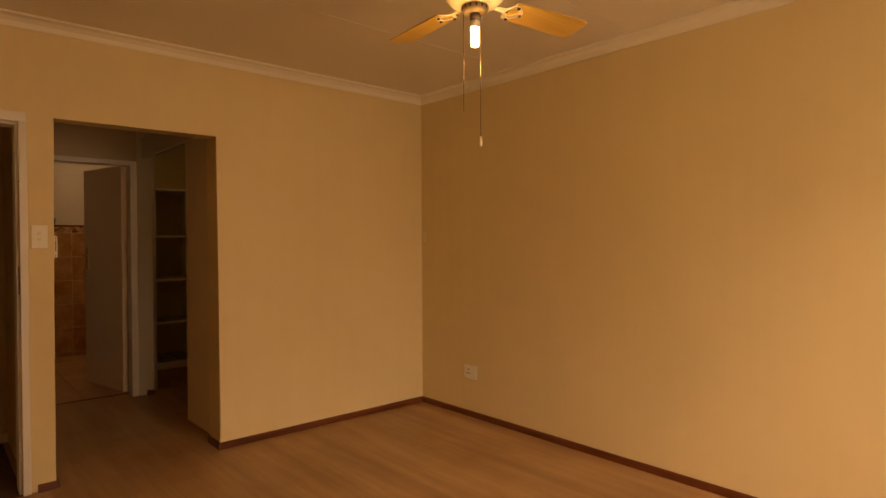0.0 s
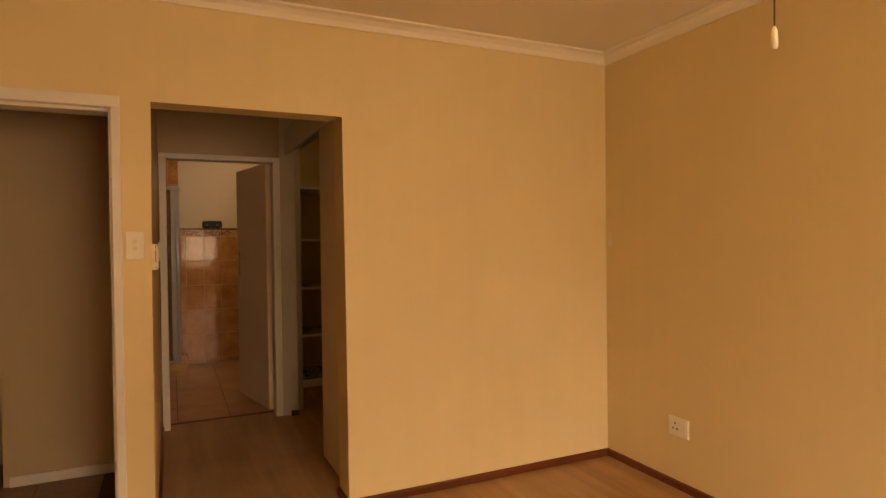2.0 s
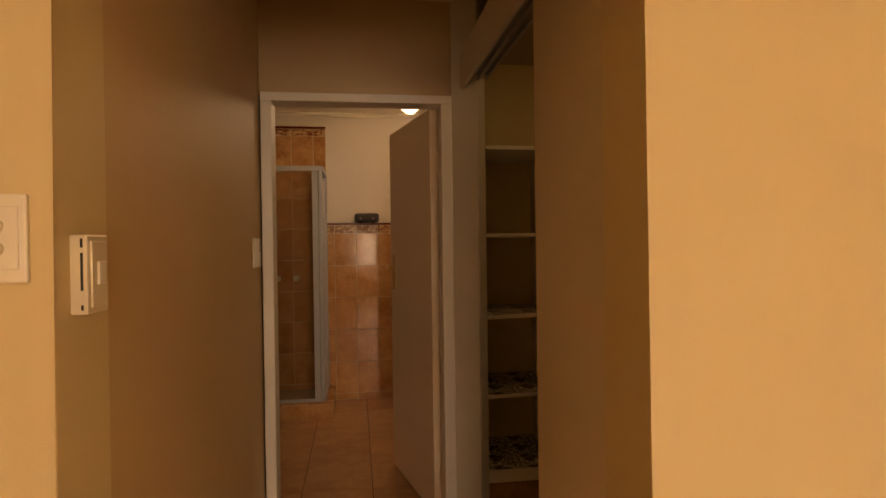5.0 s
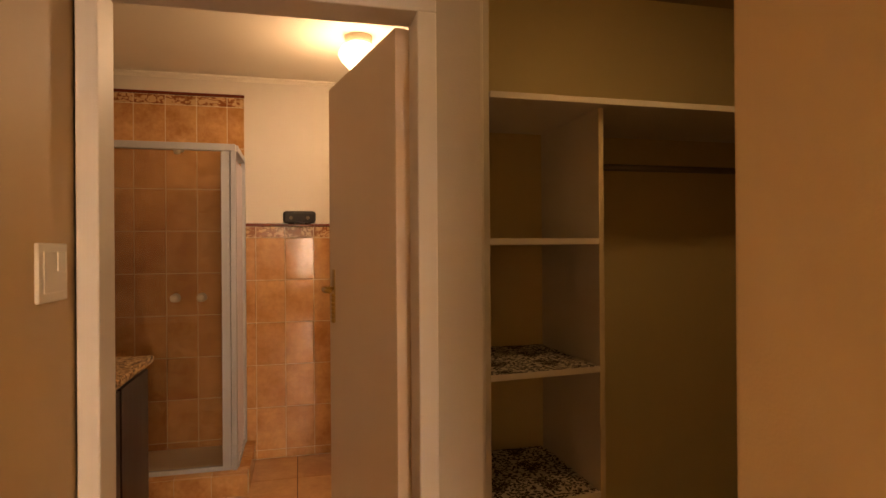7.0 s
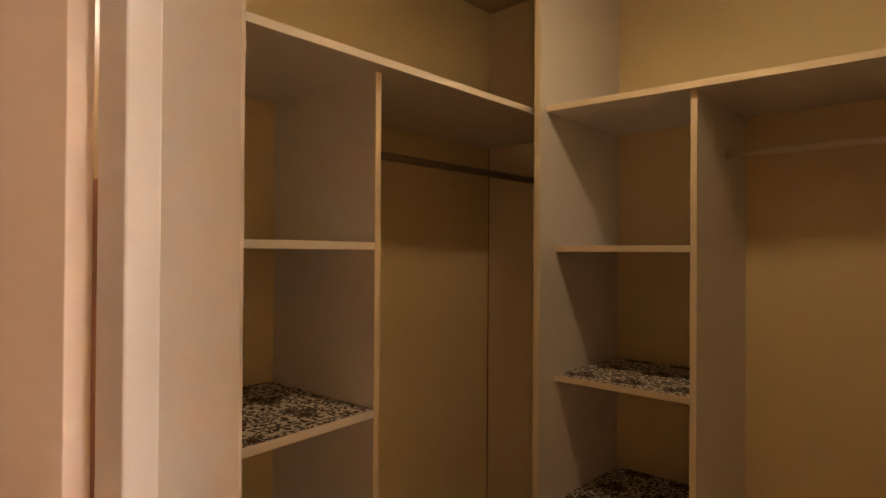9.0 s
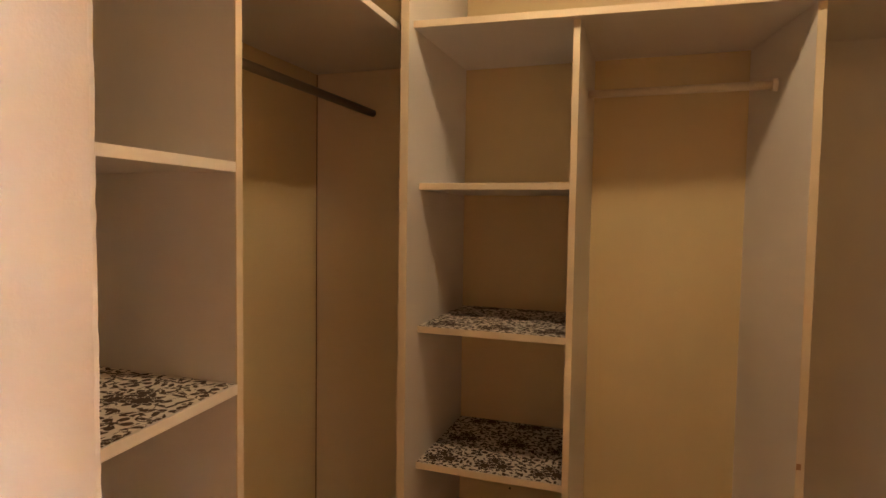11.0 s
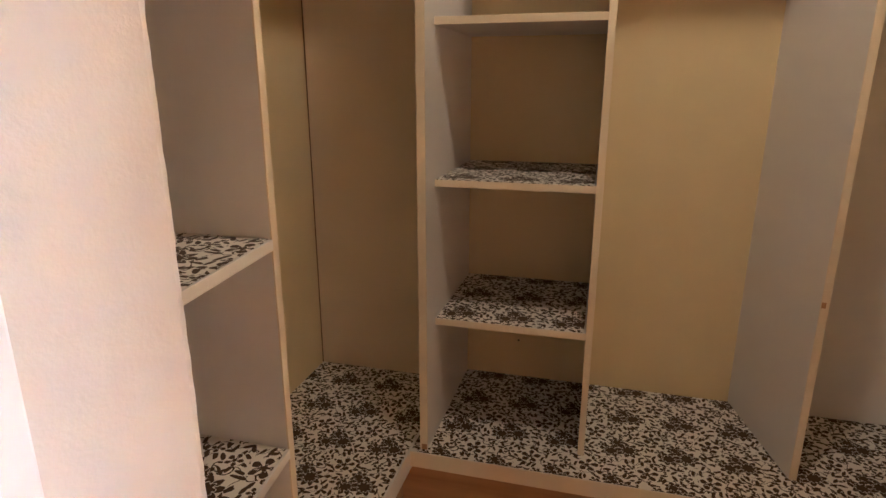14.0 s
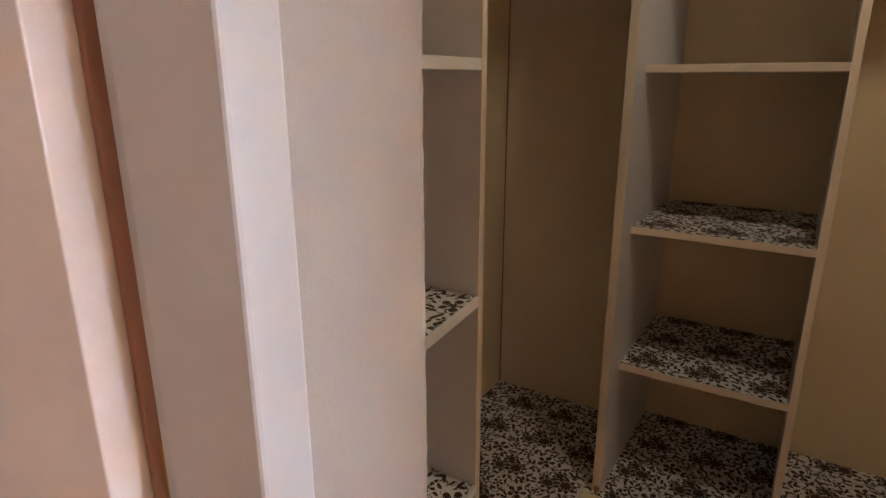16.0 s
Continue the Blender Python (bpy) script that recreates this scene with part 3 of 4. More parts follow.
beam = thing("sliding_door_header", (1.80, 4.9, 2.10), "white header board with a double sliding-door rail over the closet opening", "header rail")
part("header_board", boxes((1.752, 1.771, FRONT + 0.192, 5.631, 2.120, 2.290), edge=0.002), GLOSS, beam)
part("batten", boxes((1.771, 1.786, FRONT + 0.192, 5.605, 2.192, 2.290)), PLINTH, beam, "bare wooden batten behind the board")
part("rail_web", boxes((1.788, 1.872, 4.626, 5.604, 2.188, 2.192)), ALUMINIUM, beam, "white aluminium double sliding track")
for x in (1.788, 1.828, 1.868):
    part("rail_fin", boxes((x, x + 0.004, 4.626, 5.604, 2.156, 2.188)), ALUMINIUM, beam)
for x in (1.792, 1.824, 1.832, 1.864):
    part("rail_lip", boxes((x, x + 0.004, 4.626, 5.604, 2.156, 2.160)), ALUMINIUM, beam)


# ---- fitted closet units ----
def shelf(parent, x0, x1, y0, y1, top, edge_side, paper=True, name="shelf", lip=0.0, skew=0.0):
    """A white board with a cream edging on its open side and patterned paper on top."""
    t = 0.017
    if edge_side == "s":
        y2 = y0 + skew
        b = part(name, prism([(x0, y0 + 0.004), (x1, y2 + 0.004), (x1, y1), (x0, y1)], "z", top - t, top), MELAMINE, parent)
        part("edging", prism([(x0, y0), (x1, y2), (x1, y2 + 0.004), (x0, y0 + 0.004)], "z", top - t - 0.001 - lip, top + 0.001, 0.001), WHITEEDGE, b)
    else:
        x2 = x0 + skew
        b = part(name, prism([(x2 + 0.004, y0), (x1, y0), (x1, y1), (x0 + 0.004, y1)], "z", top - t, top), MELAMINE, parent)
        part("edging", prism([(x2, y0), (x2 + 0.004, y0), (x0 + 0.004, y1), (x0, y1)], "z", top - t - 0.001 - lip, top + 0.001, 0.001), EDGING, b)
    if paper:
        part("shelf_paper", prism([(x0 + 0.006, y0 + 0.006), (x1 - 0.002, y0 + skew + 0.006), (x1 - 0.002, y1 - 0.002), (x0 + 0.006, y1 - 0.002)], "z", top + 0.0005, top + 0.0016), PAPER, b, "white paper printed with dark brown flowers")
    return b


def upright(parent, x0, x1, y0, y1, z0, z1, edge_side):
    if edge_side == "s":
        b = part("upright", boxes((x0, x1, y0 + 0.004, y1, z0, z1)), MELAMINE, parent)
        part("edging", boxes((x0 - 0.0005, x1 + 0.0005, y0, y0 + 0.004, z0, z1), edge=0.001), EDGING, b)
    else:
        b = part("upright", boxes((x0 + 0.004, x1, y0, y1, z0, z1)), MELAMINE, parent)
        part("edging", boxes((x0, x0 + 0.004, y0 - 0.0005, y1 + 0.0005, z0, z1), edge=0.001), EDGING, b)
    return b


TOP, L3, L4, L5, BASE = 1.872, 1.435, 1.024, 0.622, 0.245
AY, AX, AD = 5.755, 1.897, 2.280          # unit A: front, its end, its divider
BXF, BXS = 2.866, 2.955                   # unit B: panel front, shelf front
BYL, BYM, BYR = 5.707, 5.275, 4.728       # unit B: left panel, divider, right panel

unit_a = thing("wardrobe_unit", (2.6, 6.0, 0.0), "open white board wardrobe with paper-lined shelves and an empty hanging bay", "wardrobe", "fitted closet units")
shelf(unit_a, AX, 3.300, AY - 0.016, CLOS_N, TOP, "s", False, "top_shelf", skew=0.020)
for z, lined in ((L3, False), (L4, True), (L5, True)):
    shelf(unit_a, AX, AD, AY + (0.002 if lined else 0.038), CLOS_N, z, "s", lined, skew=0.038 if lined else 0.004)
shelf(unit_a, AX, CLOS_E, AY, CLOS_N, BASE, "s", True, "base_board", 0.045)
upright(unit_a, AD, AD + 0.017, AY + 0.041, CLOS_N, BASE + 0.002, TOP - 0.017, "s")
part("plinth", boxes((AX, BXF, AY + 0.03, AY + 0.046, 0, BASE - 0.018)), PLINTH, unit_a, "varnished wooden plinth")
upright(unit_a, 3.303, 3.320, BYL + 0.024, CLOS_N - 0.004, BASE + 0.002, CLOS_CEIL - 0.002, "w")
part("hanging_rod", rod([(AD + 0.017, 6.0, 1.695), (3.25, 6.0, 1.695)], 0.0125, 12), STEELROD, unit_a, "dull brown steel hanging rod", smooth=True)

unit_b = thing("wardrobe_unit", (3.1, 5.2, 0.0), "open white board wardrobe with a paper-lined shelf column and hanging bay", "wardrobe", "fitted closet units")
upright(unit_b, BXF, CLOS_E, BYL, BYL + 0.022, BASE + 0.002, CLOS_CEIL - 0.002, "w")
upright(unit_b, BXS, CLOS_E, BYM - 0.008, BYM + 0.009, BASE + 0.002, TOP - 0.017, "w")
skewed = part("upright", prism([(BXF + 0.129, BYR - 0.0165), (CLOS_E, BYR + 0.066), (CLOS_E, BYR + 0.084), (BXF + 0.129, BYR + 0.0015)], "z", BASE + 0.002, TOP - 0.017), MELAMINE, unit_b)
part("edging", boxes((BXF + 0.125, BXF + 0.129, BYR - 0.0175, BYR + 0.0015, BASE + 0.002, TOP - 0.017), edge=0.001), EDGING, skewed)
shelf(unit_b, BXF + 0.034, CLOS_E, CLOS_S, BYL, TOP, "w", False, "top_shelf", skew=0.100)
for z, lined in ((L3, False), (L4, True), (L5, True)):
    shelf(unit_b, BXS, CLOS_E, BYM + 0.009, BYL, z, "w", lined)
shelf(unit_b, BXF - 0.02, CLOS_E, CLOS_S, AY - 0.001, BASE, "w", True, "base_board", 0.030)
part("plinth", boxes((BXF, BXF + 0.016, CLOS_S, AY + 0.03, 0, BASE - 0.018)), PLINTH, unit_b, "varnished wooden plinth")
part("hanging_rod", rod([(3.19, BYM - 0.010, 1.708), (3.19, BYR + 0.045, 1.708)], 0.0115, 12), TANROD, unit_b, "tan hanging rod", smooth=True)
part("rod_socket", rod([(3.19, BYR + 0.044, 1.708), (3.19, BYR + 0.056, 1.708)], 0.017, 14), PLASTIC, unit_b, smooth=True)
part("hanging_rod", rod([(3.19, BYR - 0.22, 1.69), (3.19, CLOS_S, 1.69)], 0.0125, 12), STEELROD, unit_b, "dull brown steel hanging rod", smooth=True)
chip = part("edge_chip", boxes((BXF + 0.1235, BXF + 0.127, BYR - 0.0090, BYR + 0.0008, 0.742, 0.757)), PLINTH, unit_b, "brown chip in the board edging")
# Solid dark strip that draws the shade inside the corner joint.
part("corner_shade_strip", boxes((3.3005, 3.3030, CLOS_N - 0.0030, CLOS_N - 0.0005, BASE + 0.003, TOP - 0.018)), SKIRT, unit_a, "dark brown strip for the shade in the gap between boards")
part("edge_chip", boxes((BXF - 0.002, BXF + 0.001, BYL + 0.001, BYL + 0.016, BASE + 0.003, BASE + 0.020)), PLINTH, unit_b, "brown chip in the board edging")
part("screw_hole", rod([(CLOS_E - 0.001, 5.520, 0.385), (CLOS_E + 0.001, 5.520, 0.385)], 0.004, 10), DARKHOLE, unit_b)
part("back_board", boxes((CLOS_E - 0.030, CLOS_E - 0.024, CLOS_S, BYR + 0.055, BASE + 0.002, TOP - 0.017)), MELAMINE, unit_b, "white back board")

# ---- bathroom shell ----
structure("wall_bath_north", boxes((BATH_W - 0.12, BATH_E + 0.12, BATH_N, BATH_N + 0.12, -0.02, 2.75)), BATHWALL, "cream painted bathroom wall above peach tiles", "wall")
structure("wall_bath_west", boxes((BATH_W - 0.12, BATH_W, BATH_S - 0.15, BATH_N, -0.02, 2.75)), BATHWALL, "cream painted bathroom side wall", "wall")
structure("wall_bath_east", boxes((BATH_E, BATH_E + 0.12, CLOS_N + 0.12, BATH_N, -0.02, 2.75)), BATHWALL, "cream painted bathroom side wall", "wall")
structure("wall_bath_south", boxes((BATH_W - 0.12, PASS_W, BATH_S - 0.15, BATH_S, -0.02, 2.75), (1.895, BATH_E + 0.12, CLOS_N + 0.115, CLOS_N + 0.16, -0.02, 2.75)), BATHWALL, "cream painted bathroom wall beside the door", "wall")
structure("ceiling_bath", boxes((BATH_W - 0.12, BATH_E + 0.12, BATH_S - 0.02, BATH_N + 0.12, 2.565, 2.66)), CEILING, "white painted bathroom ceiling", "ceiling")
structure("cornice_6", prism([(BATH_N + u, 2.565 + v) for u, v in cove(0.03, 0.03)], "x", BATH_W, BATH_E), CORNICE, "thin white cornice strip in the bathroom", "cornice")
structure("floor_bath", boxes((BATH_W - 0.12, BATH_E + 0.12, 5.80, BATH_N + 0.12, -0.05, -0.006)), DARKGROUT, "terracotta tiled bathroom floor with dark joints", "floor")
structure("threshold", boxes((BX0, BX1, 5.787, 5.813, -0.02, 0.006), edge=0.003), SKIRT, "thin dark strip between vinyl and tiles", "threshold")

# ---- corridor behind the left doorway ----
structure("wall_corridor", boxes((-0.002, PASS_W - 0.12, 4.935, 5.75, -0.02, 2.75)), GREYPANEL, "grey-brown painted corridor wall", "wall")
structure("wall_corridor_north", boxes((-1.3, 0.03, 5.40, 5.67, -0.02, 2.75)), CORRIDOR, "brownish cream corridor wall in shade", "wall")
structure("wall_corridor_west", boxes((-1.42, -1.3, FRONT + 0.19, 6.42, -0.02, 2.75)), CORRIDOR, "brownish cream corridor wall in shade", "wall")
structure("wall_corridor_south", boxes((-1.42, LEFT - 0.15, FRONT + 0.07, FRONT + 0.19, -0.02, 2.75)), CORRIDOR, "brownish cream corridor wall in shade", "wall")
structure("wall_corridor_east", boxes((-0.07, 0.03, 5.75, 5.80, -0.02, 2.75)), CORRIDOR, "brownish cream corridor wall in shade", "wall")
structure("ceiling_corridor", boxes((-1.42, PASS_W - 0.12, FRONT + 0.19, 6.42, HALL_CEIL, HALL_CEIL + 0.1)), CEILING, "white corridor ceiling", "ceiling")
structure("floor_corridor", boxes((-1.42, PASS_W - 0.12, FRONT, 6.42, -0.05, -0.006)), DARKGROUT, "brown tiled corridor floor", "floor")
structure("baseboard_8", boxes((0.03, PASS_W - 0.12, 4.919, 4.935, 0, 0.060), edge=0.003), GLOSS, "white painted skirting in the corridor", "skirting")

# ---- bathroom door ----
door = thing("bathroom_door", (1.69, 5.84, 0.012), "cream painted flush door standing half open into the bathroom", "door")


def turned(bm, at, angle):
    """Swing a body drawn along +y from the hinge at the origin into place."""
    bmesh.ops.transform(bm, matrix=pose(*at, 0, 0, angle), verts=bm.verts)
    return bm


HINGE, SWING = (1.688, 5.832, 0.0), 12.0
part("leaf", turned(boxes((-0.062, -0.016, 0.004, 0.765, 0.014, 2.068), edge=0.002), HINGE, SWING), DOORPAINT, door)
# Brown strip added in the gap between leaf and frame, up to 1.535.
part("gap_strip", turned(boxes((-0.0155, 0.013, 0.0005, 0.020, 0.016, 1.535), edge=0.001), HINGE, SWING), EDGEBROWN, door, "reddish brown strip between the leaf and the frame")
for z in (0.25, 1.0, 1.875):
    part("hinge", turned(rod([(0.004, 0.0, z - 0.05), (0.004, 0.0, z + 0.05)], 0.008, 10), HINGE, SWING), BRASS, door, "small brass hinge", smooth=True)
plate = boxes((-0.0645, -0.0605, 0.682, 0.717, 1.115, 1.325), edge=0.0015)
for i in range(7):
    z = 1.118 + i * 0.017
    made = bmesh.ops.create_uvsphere(plate, u_segments=10, v_segments=6, radius=0.013)["verts"]
    for v in made:
        v.co = (-0.066 + v.co.x * 0.7, 0.699 + v.co.y * 1.3, z + v.co.z * 0.8)
hp = part("handle_plate", turned(plate, HINGE, SWING), BRASS, door, "ornate twisted brass handle plate", smooth=False)
part("handle", turned(rod([(-0.064, 0.699, 1.248), (-0.100, 0.699, 1.248), (-0.108, 0.690, 1.247), (-0.110, 0.645, 1.243), (-0.108, 0.585, 1.246)], 0.0085, 10), HINGE, SWING), BRASS, hp, smooth=True)
part("handle", turned(rod([(-0.012, 0.699, 1.248), (0.045, 0.699, 1.248), (0.052, 0.645, 1.245), (0.052, 0.585, 1.247)], 0.0085, 10), HINGE, SWING), BRASS, door, smooth=True)


# ---- switches and sockets ----
def wall_plate(name, m, w, h, label, rockers, category="light switch"):
    """A plate on a wall, drawn in x across, z up, facing -y, then placed by m."""
    ob = thing(name, m.translation, label, category)

    def put(n, bm, mat, lab="", parent=ob):
        bmesh.ops.transform(bm, matrix=m, verts=bm.verts)
        return part(n, bm, mat, parent, lab)

    base = put("plate", boxes((-w / 2, w / 2, -0.010, 0, -h / 2, h / 2), edge=0.003), PLASTIC)
    put("cover", boxes((-w * 0.37, w * 0.37, -0.0125, -0.0095, -h * 0.34, h * 0.36), edge=0.001), PLASTIC, "", base)
    for x, z, rw, rh in rockers:
        put("rocker", boxes((x - rw / 2, x + rw / 2, -0.0155, -0.0115, z - rh / 2, z + rh / 2), edge=0.0012), PLASTIC, "", base)
    return ob, put, base


sw, put, base = wall_plate("light_switch", pose(0.757, FRONT, 1.402), 0.076, 0.126, "ivory plastic two-gang light switch on the cream wall", ())
for z in (0.018, -0.014):
    b = bmesh.new()
    bmesh.ops.create_cone(b, segments=20, radius1=0.0105, radius2=0.0095, depth=0.006, cap_ends=True, matrix=pose(0, -0.0135, z, 90))
    put("push_button", b, OLDPLASTIC, "", base)
box_sw = thing("switch_box", (PASS_W, 3.882, 1.285), "ivory plastic surface-mounted switch box on the passage wall", "light switch")
case = part("case", boxes((PASS_W, PASS_W + 0.026, 3.845, 3.920, 1.285, 1.408), edge=0.003), OLDPLASTIC, box_sw)
part("cover", boxes((PASS_W + 0.0255, PASS_W + 0.029, 3.855, 3.911, 1.295, 1.398), edge=0.001), OLDPLASTIC, case)
part("rocker", boxes((PASS_W + 0.0285, PASS_W + 0.033, 3.871, 3.895, 1.330, 1.366), edge=0.0012), PLASTIC, case)
for z0, z1 in ((1.388, 1.402), (1.322, 1.380), (1.292, 1.300)):
    part("side_slot", boxes((PASS_W + 0.016, PASS_W + 0.0195, 3.8442, 3.8465, z0, z1)), DARKHOLE, case)
sw, put, base = wall_plate("light_switch", pose(PASS_W, 5.512, 1.360, 0, 0, 90), 0.150, 0.126, "white glossy plastic switch beside the bathroom door", ())
put("rocker", boxes((0.010, 0.050, -0.0150, -0.0115, 0.002, 0.044), edge=0.0012), SHINYPLASTIC, "", base)

so, put, base = wall_plate("wall_socket", pose(RIGHT, 3.196, 0.347, 0, 0, -90), 0.140, 0.105, "white plastic three-pin wall socket above the skirting", (), "socket")
for x, z in ((0, 0.020), (-0.014, -0.010), (0.014, -0.010)):
    b = bmesh.new()
    bmesh.ops.create_cone(b, segments=14, radius1=0.0055, radius2=0.0055, depth=0.003, cap_ends=True, matrix=pose(x - 0.02, -0.0125, z, 90))
    put("pin_hole", b, DARKHOLE, "", base)
pl = thing("blank_plate", (RIGHT, 3.755, 1.40), "small cream blank plate in the room corner", "wall plate")
part("plate", boxes((RIGHT - 0.008, RIGHT, 3.732, 3.774, 1.362, 1.448), edge=0.002), OLDPLASTIC, pl)

# ---- ceiling fan ----
FX, FY, FZ = 1.756, 1.407, 2.208
fan = thing("ceiling_fan", (FX, FY, CEIL), "white ceiling fan with honey wooden blades and a lit bare bulb", "ceiling fan")
part("canopy", lathe([(0.02, CEIL - 0.075), (0.055, CEIL - 0.06), (0.065, CEIL - 0.01), (0.065, CEIL)], FX, FY, 24), OLDPLASTIC, fan, smooth=True)
part("down_rod", rod([(FX, FY, CEIL - 0.07), (FX, FY, FZ + 0.11)], 0.011), OLDPLASTIC, fan, smooth=True)
part("motor_housing", lathe([(0.035, FZ + 0.12), (0.085, FZ + 0.105), (0.105, FZ + 0.06), (0.105, FZ + 0.02), (0.085, FZ - 0.002), (0.052, FZ - 0.008)], FX, FY, 32), OLDPLASTIC, fan, "cream motor housing", smooth=True)
sw_box = part("switch_housing", lathe([(0.040, FZ - 0.006), (0.047, FZ - 0.010), (0.047, FZ - 0.026), (0.040, FZ - 0.033), (0.020, FZ - 0.036)], FX, FY, 28), DULLMETAL, fan, "dull bronze switch housing with slanted slots", smooth=True)
for i in range(14):
    a = 2 * math.pi * i / 14
    part("vent_slot", turned(boxes((0.0458, 0.0480, -0.003, 0.003, -0.024, -0.013)), (FX, FY, FZ), math.degrees(a)), DARKHOLE, sw_box)
part("lamp_holder", lathe([(0.018, FZ - 0.034), (0.019, FZ - 0.056), (0.016, FZ - 0.060)], FX, FY, 20), DULLMETAL, fan, "bronze lamp holder", smooth=True)
part("bulb_base", lathe([(0.013, FZ - 0.058), (0.017, FZ - 0.064), (0.019, FZ - 0.078), (0.017, FZ - 0.083)], FX, FY, 20), PLASTIC, fan, "white plastic bulb base", smooth=True)
bulb = bmesh.new()
for i in range(4):
    a = math.pi / 4 + i * math.pi / 2
    x, y = FX + 0.0095 * math.cos(a), FY + 0.0095 * math.sin(a)
    rod([(x, y, FZ - 0.081), (x, y, FZ - 0.140), (x * 0.7 + FX * 0.3, y * 0.7 + FY * 0.3, FZ - 0.150)], 0.0066, 10, bulb)
b_ob = part("bulb", bulb, BULB, fan, "glowing compact fluorescent tubes", smooth=True)
b_ob.visible_shadow = False
for a in (83, -7, 173, 263):
    arm = prism([(0.085, -0.012), (0.135, -0.012), (0.140, 0.0), (0.135, 0.012), (0.085, 0.012)], "z", 0.004, 0.009)
    for side in (-1, 1):
        limb = [(0.128, 0.004), (0.135, 0.012), (0.160, 0.044), (0.182, 0.046), (0.188, 0.036), (0.182, 0.028), (0.168, 0.026), (0.146, 0.004)]
        tip = [(0.182, 0.044), (0.218, 0.014), (0.220, 0.0), (0.204, 0.0), (0.202, 0.008), (0.174, 0.032)]
        for shape, low in ((limb, 0.0042), (tip, 0.0046)):
            piece = prism([(u, side * w) for u, w in shape], "z", low, 0.009)
            dup = bpy.data.meshes.new("bracket_piece")
            piece.to_mesh(dup)
            arm.from_mesh(dup)
            bpy.data.meshes.remove(dup)
            piece.free()
    bmesh.ops.transform(arm, matrix=pose(FX, FY, FZ, 0, 0, a) @ pose(0, 0, 0, -11, 0, 0), verts=arm.verts)
    iron = part("blade_iron", arm, OLDPLASTIC, fan, "cream blade bracket")
    for u, v in ((0.175, -0.038), (0.175, 0.038), (0.211, 0.0)):
        s = lathe([(0.006, 0.0), (0.006, 0.0042), (0.003, 0.0055)], u, v, 10)
        bmesh.ops.transform(s, matrix=pose(FX, FY, FZ, 0, 0, a) @ pose(0, 0, -0.002, -11, 0, 0), verts=s.verts)
        part("screw", s, DARKHOLE, iron)
    bl = prism([(0.16, -0.050), (0.20, -0.056), (0.49, -0.066), (0.515, -0.060), (0.522, -0.045), (0.522, 0.045), (0.515, 0.060), (0.49, 0.066), (0.20, 0.056), (0.16, 0.050)], "z", 0.009, 0.0145, 0.001)
    bmesh.ops.transform(bl, matrix=pose(FX, FY, FZ, 0, 0, a) @ pose(0, 0, 0, -11, 0, 0), verts=bl.verts)
    part("blade", bl, BLADE, fan)
for (x, y), z in (((1.779, 1.403), 1.738), ((1.728, 1.437), 1.826)):
    part("pull_chain", rod([(x, y, FZ - 0.03), (x, y, z)], 0.0014, 6), DARKCHAIN, fan, "thin dark metal pull chain")
part("pull_knob", lathe([(0.002, 1.741), (0.0045, 1.733), (0.0055, 1.713), (0.004, 1.706)], 1.779, 1.403, 12), PLASTIC, fan, "white teardrop pull knob", smooth=True)

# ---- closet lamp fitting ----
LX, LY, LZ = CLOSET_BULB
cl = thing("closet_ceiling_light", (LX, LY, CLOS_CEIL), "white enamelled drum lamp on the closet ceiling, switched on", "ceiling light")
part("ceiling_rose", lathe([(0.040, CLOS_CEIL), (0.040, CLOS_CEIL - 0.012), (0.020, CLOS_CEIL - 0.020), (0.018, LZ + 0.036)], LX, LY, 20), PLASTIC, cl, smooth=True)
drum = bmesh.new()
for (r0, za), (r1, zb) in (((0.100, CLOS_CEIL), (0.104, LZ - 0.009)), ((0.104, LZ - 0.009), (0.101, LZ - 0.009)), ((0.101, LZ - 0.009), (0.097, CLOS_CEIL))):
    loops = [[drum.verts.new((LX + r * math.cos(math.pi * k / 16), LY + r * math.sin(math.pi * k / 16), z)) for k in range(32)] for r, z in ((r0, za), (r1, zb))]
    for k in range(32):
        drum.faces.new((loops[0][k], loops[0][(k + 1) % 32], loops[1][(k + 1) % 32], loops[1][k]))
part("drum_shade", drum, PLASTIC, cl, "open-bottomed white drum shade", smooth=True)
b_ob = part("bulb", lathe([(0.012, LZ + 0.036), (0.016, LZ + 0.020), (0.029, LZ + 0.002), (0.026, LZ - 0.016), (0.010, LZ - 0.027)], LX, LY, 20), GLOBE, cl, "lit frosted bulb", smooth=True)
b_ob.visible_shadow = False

# ---- bathroom things ----
light = thing("bathroom_ceiling_light", (1.668, 7.3, 2.565), "white opal glass ceiling light, switched on", "ceiling light")
part("base_ring", lathe([(0.075, 2.565), (0.075, 2.535), (0.060, 2.525)], 1.668, 7.3, 28), OLDPLASTIC, light, smooth=True)
g = part("opal_shade", lathe([(0.058, 2.527), (0.085, 2.510), (0.108, 2.480), (0.110, 2.462), (0.095, 2.430), (0.060, 2.395), (0.024, 2.372), (0.006, 2.368)], 1.668, 7.3, 32), GLOBE, light, "glowing opal glass bowl", smooth=True)
g.visible_shadow = False

